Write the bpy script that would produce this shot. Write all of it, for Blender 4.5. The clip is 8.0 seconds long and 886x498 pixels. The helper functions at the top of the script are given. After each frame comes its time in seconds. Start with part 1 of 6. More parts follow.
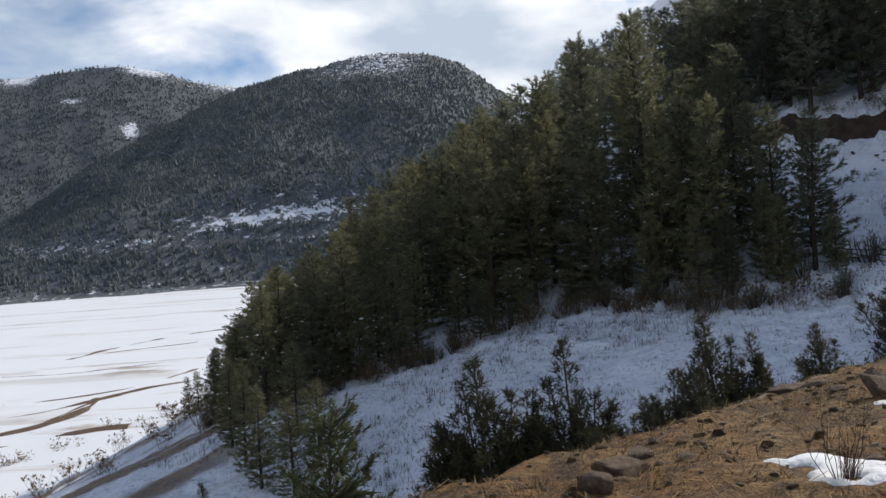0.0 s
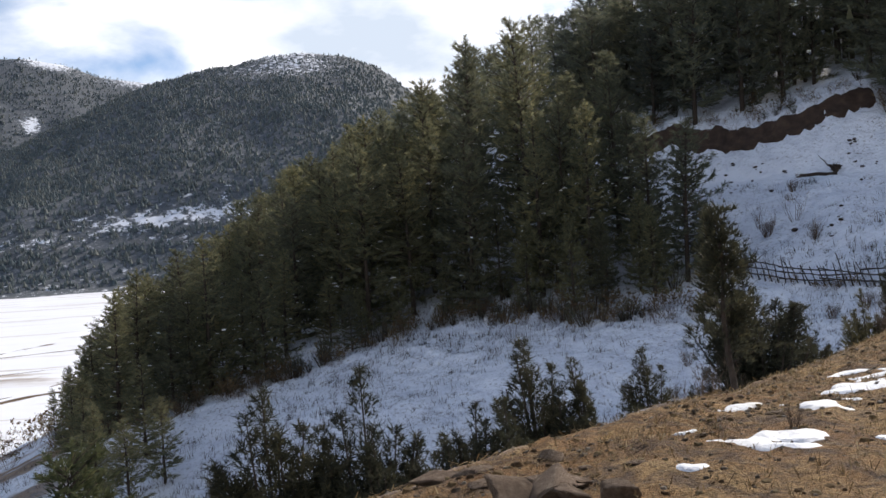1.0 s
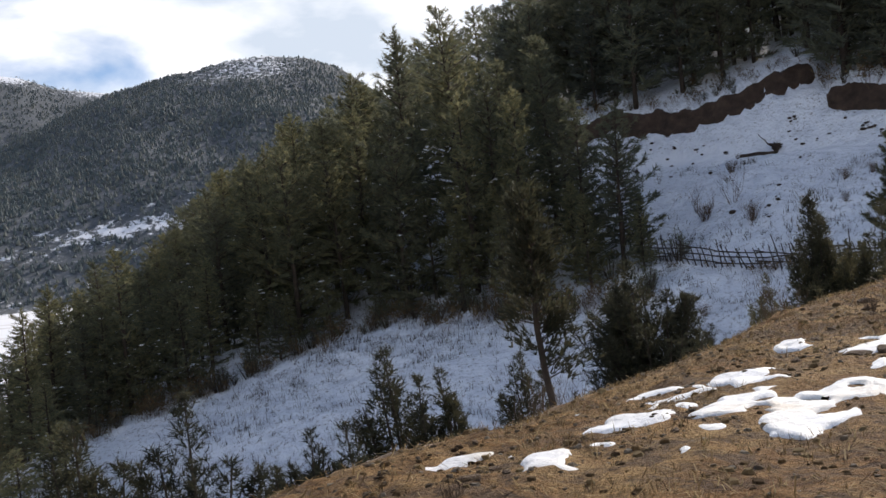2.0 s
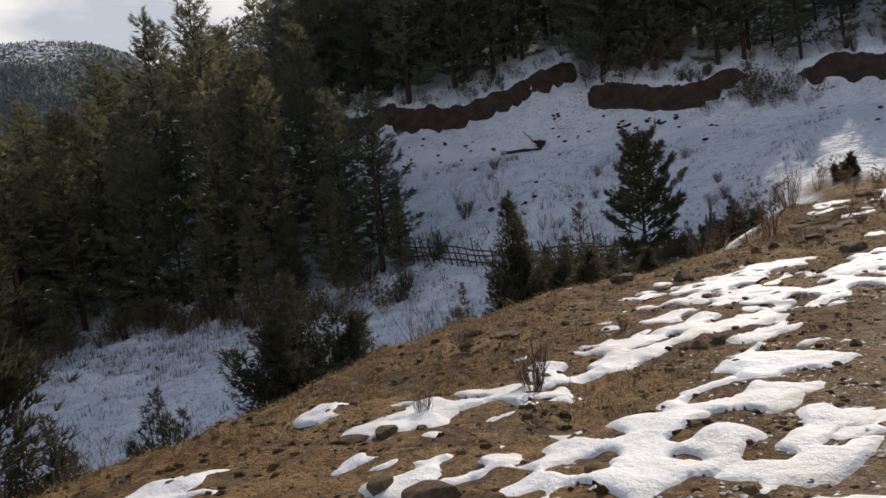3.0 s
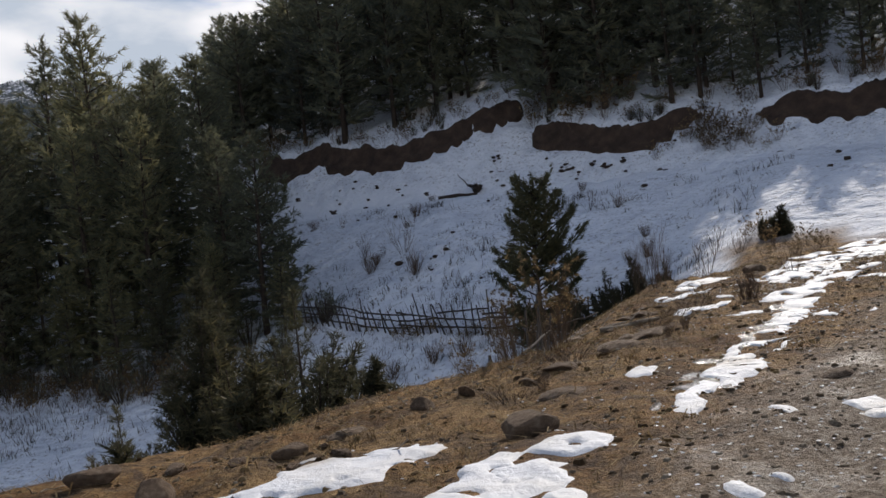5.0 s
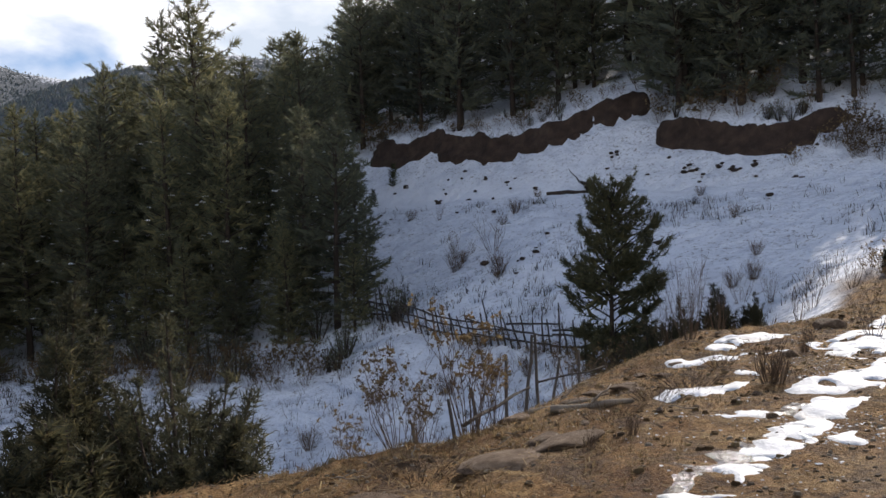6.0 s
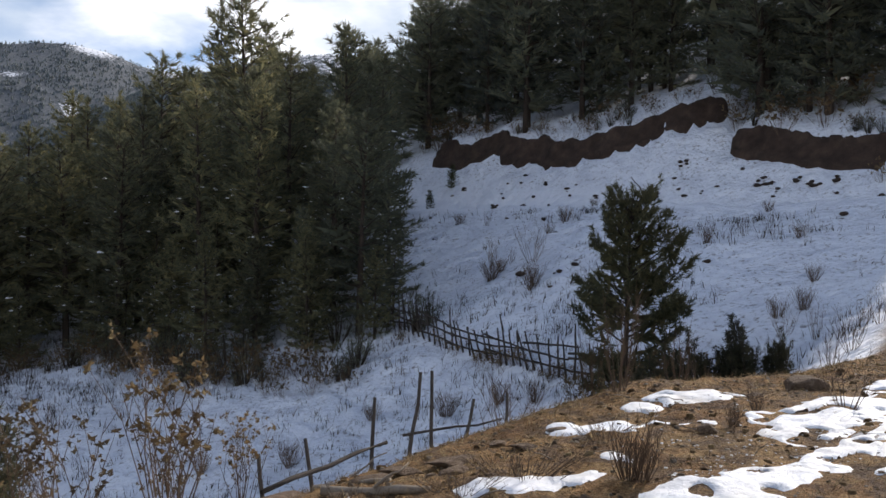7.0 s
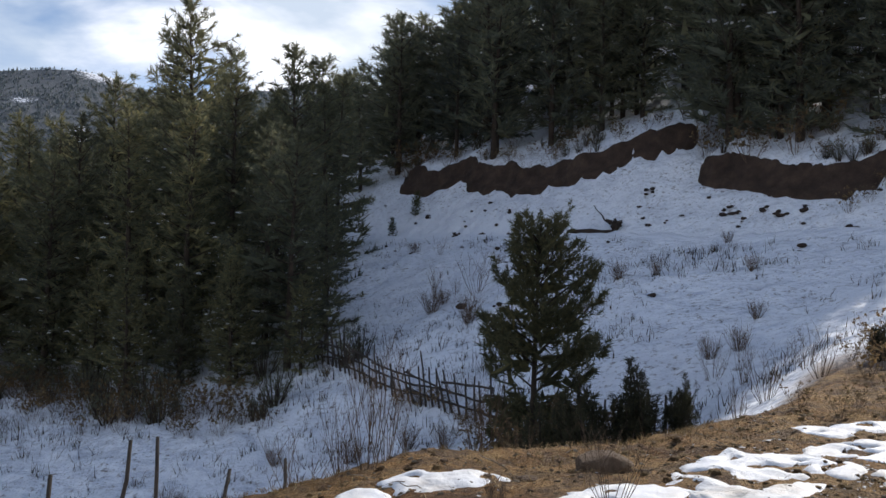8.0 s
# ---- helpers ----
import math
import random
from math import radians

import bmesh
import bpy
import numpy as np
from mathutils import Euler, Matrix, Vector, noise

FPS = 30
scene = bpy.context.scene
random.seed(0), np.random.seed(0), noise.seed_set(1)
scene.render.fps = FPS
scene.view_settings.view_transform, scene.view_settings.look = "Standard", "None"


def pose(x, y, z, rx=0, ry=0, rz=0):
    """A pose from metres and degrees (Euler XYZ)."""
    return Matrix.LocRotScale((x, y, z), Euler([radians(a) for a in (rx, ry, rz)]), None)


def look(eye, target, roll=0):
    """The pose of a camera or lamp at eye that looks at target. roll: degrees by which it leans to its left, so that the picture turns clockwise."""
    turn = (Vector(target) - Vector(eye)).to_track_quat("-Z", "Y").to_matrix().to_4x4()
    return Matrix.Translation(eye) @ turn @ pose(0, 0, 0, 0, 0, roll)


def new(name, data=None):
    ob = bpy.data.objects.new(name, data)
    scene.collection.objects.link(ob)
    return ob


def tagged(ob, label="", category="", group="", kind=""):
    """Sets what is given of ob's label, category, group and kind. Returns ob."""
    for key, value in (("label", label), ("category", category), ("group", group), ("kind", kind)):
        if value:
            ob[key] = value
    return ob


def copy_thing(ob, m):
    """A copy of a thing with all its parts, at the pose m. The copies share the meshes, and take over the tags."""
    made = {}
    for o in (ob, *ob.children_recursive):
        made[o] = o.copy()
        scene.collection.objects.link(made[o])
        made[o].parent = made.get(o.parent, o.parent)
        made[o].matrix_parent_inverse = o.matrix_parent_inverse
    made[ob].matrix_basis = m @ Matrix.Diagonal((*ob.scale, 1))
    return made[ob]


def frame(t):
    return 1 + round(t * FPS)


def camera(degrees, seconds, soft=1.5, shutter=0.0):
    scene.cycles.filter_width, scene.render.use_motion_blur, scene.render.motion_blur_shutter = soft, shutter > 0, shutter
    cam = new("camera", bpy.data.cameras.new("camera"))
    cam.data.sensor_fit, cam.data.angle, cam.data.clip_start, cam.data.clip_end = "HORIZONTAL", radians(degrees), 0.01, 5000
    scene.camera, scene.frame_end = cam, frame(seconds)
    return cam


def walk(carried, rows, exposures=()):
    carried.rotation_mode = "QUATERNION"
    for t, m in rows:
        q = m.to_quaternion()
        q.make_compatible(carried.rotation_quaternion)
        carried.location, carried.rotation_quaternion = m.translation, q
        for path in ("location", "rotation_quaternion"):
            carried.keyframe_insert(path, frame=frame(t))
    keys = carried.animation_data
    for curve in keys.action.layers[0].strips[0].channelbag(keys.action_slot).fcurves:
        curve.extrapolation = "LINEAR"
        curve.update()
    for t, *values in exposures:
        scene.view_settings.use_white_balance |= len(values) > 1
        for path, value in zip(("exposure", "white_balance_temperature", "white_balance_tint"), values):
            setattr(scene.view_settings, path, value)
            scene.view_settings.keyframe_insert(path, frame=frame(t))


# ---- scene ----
# ---- camera ----
cam = camera(54.5, 8.0)
PATH = [
    (0, (0.952, 1.661, 1.87), (0.907, 3.66, 1.861), -3.9),
    (0.5, (2.167, 2.773, 1.902), (2.271, 4.768, 1.813), -4.4),
    (1, (3.578, 3.691, 1.971), (3.729, 5.685, 1.958), -3.3),
    (1.2, (4.183, 3.934, 2.013), (4.29, 5.931, 1.981), -4.8),
    (2.3, (7.186, 6.269, 1.756), (7.503, 8.244, 1.73), -6.7),
    (2.5, (7.953, 6.576, 1.768), (8.363, 8.533, 1.728), -7.2),
    (3, (9.592, 7.652, 1.74), (10.234, 9.544, 1.655), -6.5),
    (3.5, (11.157, 8.604, 1.714), (11.794, 10.499, 1.68), -4.1),
    (4, (12.864, 9.551, 1.739), (13.612, 11.404, 1.681), -4.6),
    (4.5, (14.54, 10.436, 1.806), (15.129, 12.341, 1.654), -4.0),
    (4.6, (14.93, 10.6, 1.819), (15.513, 12.502, 1.609), -5.6),
    (5, (16.372, 11.41, 1.91), (17.009, 13.306, 1.917), -6.0),
    (5.2, (16.978, 11.742, 1.945), (17.508, 13.67, 2.007), -2.6),
    (6.3, (20.936, 14.48, 2.371), (21.169, 16.466, 2.357), -3.0),
    (6.5, (21.532, 14.921, 2.405), (21.722, 16.912, 2.407), -2.7),
    (7, (22.936, 15.856, 2.361), (23.012, 17.854, 2.373), 0.8),
    (7.5, (24.319, 16.787, 2.385), (24.408, 18.785, 2.4), 3.4),
    (8, (25.764, 17.788, 2.52), (25.824, 19.786, 2.597), 1.3),
]
EXPOSURES = [(0, -0.2, 6500, 11), (0.5, -0.02, 6600, 13), (1.0, 0.16, 6650, 13), (1.2, 0.16, 6650, 13), (2.3, 0.06, 6750, 13), (2.5, 0.02, 6800, 13), (3, -0.34, 7150, 14), (3.5, -0.30, 7100, 14), (4.6, -0.38, 7300, 15), (5.0, -0.34, 6700, 13), (5.2, -0.22, 6800, 13), (6.3, 0.14, 6700, 14), (6.7, 0.14, 6650, 14), (7.5, 0.10, 6500, 12), (8, 0.04, 6450, 12)]
walk(cam, [(t, look(eye, target, roll)) for t, eye, target, roll in PATH], EXPOSURES)

# ---- light ----
SUN_AZ, SUN_EL = 42.0, 33.0     # degrees to the right of +y, degrees up
world = bpy.data.worlds.new("sky")
scene.world = world
world.use_nodes = True


def build_sky():
    nt = world.node_tree
    nt.nodes.clear()
    out = nt.nodes.new("ShaderNodeOutputWorld")
    bg = nt.nodes.new("ShaderNodeBackground")
    sky = nt.nodes.new("ShaderNodeTexSky")
    sky.sky_type, sky.sun_disc = "NISHITA", False
    sky.sun_elevation, sky.sun_rotation = radians(SUN_EL), radians(SUN_AZ)
    sky.altitude, sky.air_density, sky.dust_density = 2600, 1.0, 1.2
    tc = nt.nodes.new("ShaderNodeTexCoord")
    flat = nt.nodes.new("ShaderNodeMapping")
    flat.inputs["Scale"].default_value = (1.0, 1.0, 2.2)
    big = nt.nodes.new("ShaderNodeTexNoise")
    big.inputs["Scale"].default_value, big.inputs["Detail"].default_value = 3.2, 9.0
    big.inputs["Roughness"].default_value, big.inputs["Distortion"].default_value = 0.52, 0.35
    ramp = nt.nodes.new("ShaderNodeValToRGB")
    ramp.color_ramp.elements[0].position, ramp.color_ramp.elements[1].position = 0.31, 0.43
    body = nt.nodes.new("ShaderNodeTexNoise")
    body.inputs["Scale"].default_value, body.inputs["Detail"].default_value = 5.5, 8.0
    shade = nt.nodes.new("ShaderNodeValToRGB")
    shade.color_ramp.elements[0].position, shade.color_ramp.elements[1].position = 0.42, 0.68
    shade.color_ramp.elements[0].color = (4.7, 5.5, 6.5, 1)
    shade.color_ramp.elements[1].color = (9.6, 9.75, 10.0, 1)
    mix = nt.nodes.new("ShaderNodeMix")
    mix.data_type = "RGBA"
    ln = nt.links.new
    ln(tc.outputs["Generated"], flat.inputs["Vector"])
    ln(flat.outputs["Vector"], big.inputs["Vector"])
    ln(flat.outputs["Vector"], body.inputs["Vector"])
    height = nt.nodes.new("ShaderNodeSeparateXYZ")
    ln(tc.outputs["Generated"], height.inputs["Vector"])
    thin = nt.nodes.new("ShaderNodeMath")
    thin.operation, thin.inputs[1].default_value = "MULTIPLY_ADD", -0.30
    ln(height.outputs["Z"], thin.inputs[0])
    ln(big.outputs["Fac"], thin.inputs[2])
    ln(thin.outputs[0], ramp.inputs["Fac"])
    ln(body.outputs["Fac"], shade.inputs["Fac"])
    ln(ramp.outputs["Color"], mix.inputs["Factor"])
    ln(sky.outputs["Color"], mix.inputs["A"])
    ln(shade.outputs["Color"], mix.inputs["B"])
    ln(mix.outputs["Result"], bg.inputs["Color"])
    bg.inputs["Strength"].default_value = 0.135
    ln(bg.outputs["Background"], out.inputs["Surface"])


build_sky()
sun = new("sun", bpy.data.lights.new("sun", "SUN"))
sun.data.energy, sun.data.angle, sun.data.color = 4.6, radians(0.5), (1.0, 0.95, 0.87)
SUN_WAY = Vector((math.sin(radians(SUN_AZ)) * math.cos(radians(SUN_EL)), math.cos(radians(SUN_AZ)) * math.cos(radians(SUN_EL)), math.sin(radians(SUN_EL))))
sun.matrix_world = look(SUN_WAY * 100, (0, 0, 0))


# ---- materials ----
def material(name, rough=0.9):
    m = bpy.data.materials.new(name)
    m.use_nodes = True
    b = m.node_tree.nodes["Principled BSDF"]
    b.inputs["Roughness"].default_value = rough
    b.inputs["Specular IOR Level"].default_value = 0.25
    return m, m.node_tree, b


def noise_node(nt, scale, detail=6.0, rough=0.6, coords="Object", distortion=0.0):
    tc = nt.nodes.new("ShaderNodeTexCoord")
    n = nt.nodes.new("ShaderNodeTexNoise")
    n.inputs["Scale"].default_value, n.inputs["Detail"].default_value = scale, detail
    n.inputs["Roughness"].default_value, n.inputs["Distortion"].default_value = rough, distortion
    nt.links.new(tc.outputs[coords], n.inputs["Vector"])
    return n.outputs["Fac"]


def ramp_node(nt, fac, stops):
    r = nt.nodes.new("ShaderNodeValToRGB")
    while len(r.color_ramp.elements) < len(stops):
        r.color_ramp.elements.new(0.5)
    for e, (pos, col) in zip(r.color_ramp.elements, stops):
        e.position, e.color = pos, (*col, 1)
    nt.links.new(fac, r.inputs["Fac"])
    return r.outputs["Color"]


def mix_node(nt, fac, a, b, blend="MIX"):
    m = nt.nodes.new("ShaderNodeMix")
    m.data_type, m.blend_type = "RGBA", blend
    for key, v in (("Factor", fac), ("A", a), ("B", b)):
        if isinstance(v, (int, float)):
            m.inputs[key].default_value = v
        elif isinstance(v, tuple):
            m.inputs[key].default_value = (*v, 1)
        else:
            nt.links.new(v, m.inputs[key])
    return m.outputs["Result"]


def bump_node(nt, height, bsdf, strength=0.5, distance=0.05):
    b = nt.nodes.new("ShaderNodeBump")
    b.inputs["Strength"].default_value, b.inputs["Distance"].default_value = strength, distance
    nt.links.new(height, b.inputs["Height"])
    nt.links.new(b.outputs["Normal"], bsdf.inputs["Normal"])


def mottled(name, stops, scale, rough=0.9, fine=None, bump=0.4, dist=0.03, random_shift=0.0):
    """A surface of two noises: broad colour and fine grain."""
    m, nt, b = material(name, rough)
    col = ramp_node(nt, noise_node(nt, scale), stops)
    grain = noise_node(nt, fine or scale * 9, 4.0, 0.7)
    col = mix_node(nt, 0.55, col, ramp_node(nt, grain, [(0.25, (0.45, 0.45, 0.45)), (0.75, (1.0, 1.0, 1.0))]), "MULTIPLY")
    if random_shift:
        info = nt.nodes.new("ShaderNodeObjectInfo")
        col = mix_node(nt, random_shift, col, ramp_node(nt, info.outputs["Random"], [(0.0, (0.45, 0.42, 0.40)), (1.0, (1.0, 1.0, 1.0))]), "MULTIPLY")
    nt.links.new(col, b.inputs["Base Color"])
    bump_node(nt, grain, b, bump, dist)
    return m


def foliage(name, dark, light, tip, rough=0.65):
    m, nt, b = material(name, rough)
    geo = nt.nodes.new("ShaderNodeNewGeometry")
    col = ramp_node(nt, geo.outputs["Random Per Island"], [(0.0, dark), (0.6, light), (1.0, tip)])
    col = mix_node(nt, 0.6, col, ramp_node(nt, noise_node(nt, 0.7), [(0.3, (0.5, 0.5, 0.5)), (0.7, (1.0, 1.0, 1.0))]), "MULTIPLY")
    info = nt.nodes.new("ShaderNodeObjectInfo")
    col = mix_node(nt, 0.7, col, ramp_node(nt, info.outputs["Random"], [(0.0, (0.45, 0.52, 0.58)), (1.0, (1.12, 1.1, 0.9))]), "MULTIPLY")
    nt.links.new(col, b.inputs["Base Color"])
    back = nt.nodes.new("ShaderNodeBsdfTranslucent")
    nt.links.new(col, back.inputs["Color"])
    both = nt.nodes.new("ShaderNodeMixShader")
    both.inputs["Fac"].default_value = 0.55
    nt.links.new(b.outputs["BSDF"], both.inputs[1])
    nt.links.new(back.outputs["BSDF"], both.inputs[2])
    nt.links.new(both.outputs["Shader"], nt.nodes["Material Output"].inputs["Surface"])
    return m


SNOW = (0.80, 0.82, 0.86)


def snow_ground_material():
    """The ground: dry soil and turf on the shoulder, trodden snow on the slopes, a bare cut in the bank."""
    m, nt, b = material("ground", 0.92)
    att = nt.nodes.new("ShaderNodeAttribute")
    att.attribute_name = "cover"
    sep = nt.nodes.new("ShaderNodeSeparateColor")
    nt.links.new(att.outputs["Color"], sep.inputs["Color"])
    # soil and dead turf
    broad = noise_node(nt, 0.9, 8.0, 0.65)
    fine = noise_node(nt, 14.0, 6.0, 0.75)
    grit = noise_node(nt, 55.0, 3.0, 0.7)
    soil = ramp_node(nt, broad, [(0.30, (0.26, 0.135, 0.060)), (0.45, (0.46, 0.27, 0.115)), (0.6, (0.58, 0.385, 0.18)), (0.8, (0.46, 0.32, 0.17))])
    lumps = noise_node(nt, 4.5, 7.0, 0.7, distortion=0.6)
    soil = mix_node(nt, 0.8, soil, ramp_node(nt, lumps, [(0.34, (0.30, 0.25, 0.21)), (0.46, (0.74, 0.68, 0.61)), (0.60, (1.0, 0.98, 0.92))]), "MULTIPLY")
    straw = ramp_node(nt, noise_node(nt, 2.1, 8.0, 0.75, distortion=1.2), [(0.55, (0.0, 0.0, 0.0)), (0.64, (1.0, 1.0, 1.0))])
    soil = mix_node(nt, straw, soil, mix_node(nt, fine, (0.27, 0.165, 0.065), (0.55, 0.40, 0.19)))
    mud = ramp_node(nt, noise_node(nt, 1.7, 9.0, 0.78, distortion=0.8), [(0.47, (0.0, 0.0, 0.0)), (0.58, (0.85, 0.85, 0.85))])
    soil = mix_node(nt, mud, soil, mix_node(nt, fine, (0.075, 0.048, 0.032), (0.24, 0.16, 0.105)))
    soil = mix_node(nt, 0.75, soil, ramp_node(nt, fine, [(0.34, (0.25, 0.23, 0.22)), (0.47, (0.75, 0.70, 0.64)), (0.58, (1.0, 1.0, 1.0))]), "MULTIPLY")
    soil = mix_node(nt, 0.75, soil, ramp_node(nt, grit, [(0.36, (0.35, 0.35, 0.35)), (0.56, (1.0, 1.0, 1.0))]), "MULTIPLY")
    # wheel track: paler, greyer, packed
    track = ramp_node(nt, fine, [(0.34, (0.13, 0.098, 0.072)), (0.48, (0.33, 0.255, 0.185)), (0.62, (0.56, 0.48, 0.39))])
    track = mix_node(nt, 0.5, track, ramp_node(nt, grit, [(0.35, (0.45, 0.45, 0.45)), (0.65, (1.0, 1.0, 1.0))]), "MULTIPLY")
    soil = mix_node(nt, sep.outputs["Green"], soil, track)
    # snow with stalks poking through
    stalk = noise_node(nt, 5.0, 7.0, 0.72)
    patch = noise_node(nt, 0.5, 4.0, 0.6)
    snow = ramp_node(nt, stalk, [(0.0, (0.10, 0.075, 0.05)), (0.36, (0.22, 0.19, 0.16)), (0.46, SNOW), (1.0, (0.83, 0.85, 0.88))])
    clean = ramp_node(nt, patch, [(0.30, (1.0, 1.0, 1.0)), (0.58, (0.0, 0.0, 0.0))])
    snow = mix_node(nt, clean, snow, SNOW)
    # soft shading of snow mounds, painted as broad darker blotches
    mound_shade = ramp_node(nt, noise_node(nt, 0.85, 6.0, 0.62, distortion=0.5), [(0.34, (0.72, 0.73, 0.76)), (0.56, (1.0, 1.0, 1.0))])
    snow = mix_node(nt, 0.6, snow, mound_shade, "MULTIPLY")
    col = mix_node(nt, sep.outputs["Red"], soil, snow)
    # packed snow on the hill road
    packed = ramp_node(nt, noise_node(nt, 0.6, 5.0, 0.6), [(0.3, (0.80, 0.82, 0.86)), (0.6, (0.87, 0.88, 0.91))])
    col = mix_node(nt, sep.outputs["Blue"], col, packed)
    nt.links.new(col, b.inputs["Base Color"])
    # packed soil is wet in places, dry elsewhere
    wet = ramp_node(nt, noise_node(nt, 1.3, 7.0, 0.65), [(0.36, (0.25, 0.25, 0.25)), (0.48, (0.9, 0.9, 0.9))])
    rough = mix_node(nt, sep.outputs["Green"], (0.92, 0.92, 0.92), wet)
    nt.links.new(rough, b.inputs["Roughness"])
    grain = nt.nodes.new("ShaderNodeMath")
    grain.operation, grain.inputs[1].default_value = "MULTIPLY_ADD", 0.45
    nt.links.new(grit, grain.inputs[0])
    nt.links.new(fine, grain.inputs[2])
    clod = nt.nodes.new("ShaderNodeMath")
    clod.operation = "ADD"
    nt.links.new(grain.outputs[0], clod.inputs[0])
    nt.links.new(lumps, clod.inputs[1])
    quiet = nt.nodes.new("ShaderNodeMath")
    quiet.operation, quiet.inputs[1].default_value, quiet.inputs[2].default_value = "MULTIPLY_ADD", -0.96, 1.0
    nt.links.new(sep.outputs["Red"], quiet.inputs[0])
    both = nt.nodes.new("ShaderNodeMath")
    both.operation = "MULTIPLY"
    nt.links.new(clod.outputs[0], both.inputs[0])
    nt.links.new(quiet.outputs[0], both.inputs[1])
    drift = nt.nodes.new("ShaderNodeMath")
    drift.operation, drift.inputs[1].default_value = "MULTIPLY_ADD", 4.5
    swell = nt.nodes.new("ShaderNodeMath")
    swell.operation = "MULTIPLY"
    nt.links.new(noise_node(nt, 1.1, 4.0, 0.55), swell.inputs[0])
    nt.links.new(sep.outputs["Red"], swell.inputs[1])
    nt.links.new(swell.outputs[0], drift.inputs[0])
    nt.links.new(both.outputs[0], drift.inputs[2])
    bump_node(nt, drift.outputs[0], b, 1.0, 0.10)
    return m


def snow_material():
    m, nt, b = material("snow", 0.6)
    tone = ramp_node(nt, noise_node(nt, 1.4, 6.0, 0.6), [(0.28, (0.62, 0.56, 0.48)), (0.42, (0.80, 0.79, 0.77)), (0.6, (0.86, 0.87, 0.89))])
    grain = noise_node(nt, 22.0, 5.0, 0.7)
    tone = mix_node(nt, 0.35, tone, ramp_node(nt, grain, [(0.3, (0.72, 0.72, 0.74)), (0.6, (1.0, 1.0, 1.0))]), "MULTIPLY")
    nt.links.new(tone, b.inputs["Base Color"])
    bump_node(nt, noise_node(nt, 9.0, 6.0, 0.65), b, 0.6, 0.05)
    return m


M_GROUND = snow_ground_material()
M_SNOW = snow_material()
M_NEEDLE = foliage("pine_needles", (0.135, 0.14, 0.098), (0.225, 0.222, 0.138), (0.36, 0.315, 0.165))
M_NEEDLE_DARK = foliage("dark_needles", (0.15, 0.16, 0.135), (0.215, 0.22, 0.16), (0.29, 0.28, 0.18))
M_JUNIPER = foliage("juniper_sprays", (0.050, 0.052, 0.036), (0.085, 0.082, 0.050), (0.14, 0.115, 0.062))
M_OLIVE = foliage("olive_sprays", (0.09, 0.086, 0.050), (0.16, 0.145, 0.08), (0.26, 0.21, 0.11))
M_BARK = mottled("bark", [(0.3, (0.040, 0.029, 0.022)), (0.7, (0.085, 0.062, 0.046))], 6.0, 0.95, 60.0, 0.8, 0.04)
M_TWIG = mottled("twig", [(0.3, (0.085, 0.055, 0.036)), (0.7, (0.19, 0.13, 0.085))], 5.0, 0.9, 50.0, 0.3, 0.01)
M_WOOD = mottled("weathered_wood", [(0.3, (0.042, 0.034, 0.028)), (0.7, (0.10, 0.082, 0.068))], 4.0, 0.9, 60.0, 0.5, 0.01)
M_ROCK = mottled("rock", [(0.3, (0.13, 0.086, 0.055)), (0.55, (0.25, 0.175, 0.118)), (0.8, (0.42, 0.33, 0.24))], 4.5, 0.9, 50.0, 0.7, 0.03, 0.6)
M_STRAW = foliage("straw", (0.12, 0.07, 0.036), (0.30, 0.195, 0.095), (0.58, 0.44, 0.26), 0.8)
M_DRYLEAF = foliage("dry_leaves", (0.15, 0.095, 0.05), (0.28, 0.19, 0.105), (0.44, 0.34, 0.20), 0.8)
# distance haze put into the needle colour: pale blue-grey
M_HAZED_WOOD = foliage("hazed_conifers", (0.20, 0.25, 0.285), (0.25, 0.29, 0.31), (0.30, 0.315, 0.30))

# ---- the lie of the land ----
UX, UY = 0.81, 0.585            # the track's direction
LAKE_Z = -20.0


def sstep(a, b, v):
    t = np.clip((v - a) / (b - a), 0, 1)
    return t * t * (3 - 2 * t)


_table = np.random.RandomState(7).rand(256, 256)


def vnoise(x, y):
    """Smooth value noise, 0 to 1, on arrays."""
    xi, yi = np.floor(x).astype(int), np.floor(y).astype(int)
    fx, fy = x - xi, y - yi
    fx, fy = fx * fx * (3 - 2 * fx), fy * fy * (3 - 2 * fy)
    a, b = _table[xi % 256, yi % 256], _table[(xi + 1) % 256, yi % 256]
    c, d = _table[xi % 256, (yi + 1) % 256], _table[(xi + 1) % 256, (yi + 1) % 256]
    return (a * (1 - fx) + b * fx) * (1 - fy) + (c * (1 - fx) + d * fx) * fy


def fbm(x, y, octaves=4):
    total, amp = 0.0, 0.5
    for k in range(octaves):
        total = total + amp * (vnoise(x * 2 ** k + 17.3 * k, y * 2 ** k + 9.1 * k) - 0.5)
        amp *= 0.55
    return total


def bank_line(q):
    """How far up the slope the foot of the cut bank runs."""
    foot = np.interp(q, [-60, -45, -40, -38, -36.5, -34.8, -32, -30, -27.5, -25, -22.2, -19.7, -17.2, -15.9, -13, -11, -8, -6.5, -5, 2, 12], [71, 72, 72.8, 72.9, 72.1, 71.9, 72.5, 72.0, 71.9, 72.0, 72.6, 74.5, 75.3, 73.4, 72.5, 72.0, 71.9, 72.6, 73.0, 72.0, 72.0])
    return foot + 0.10 * np.sin(q * 1.7) + 0.10 * np.sin(q * 3.1 + 1) + 0.5 * fbm(q * 0.6, q * 0.0 + 3, 2)


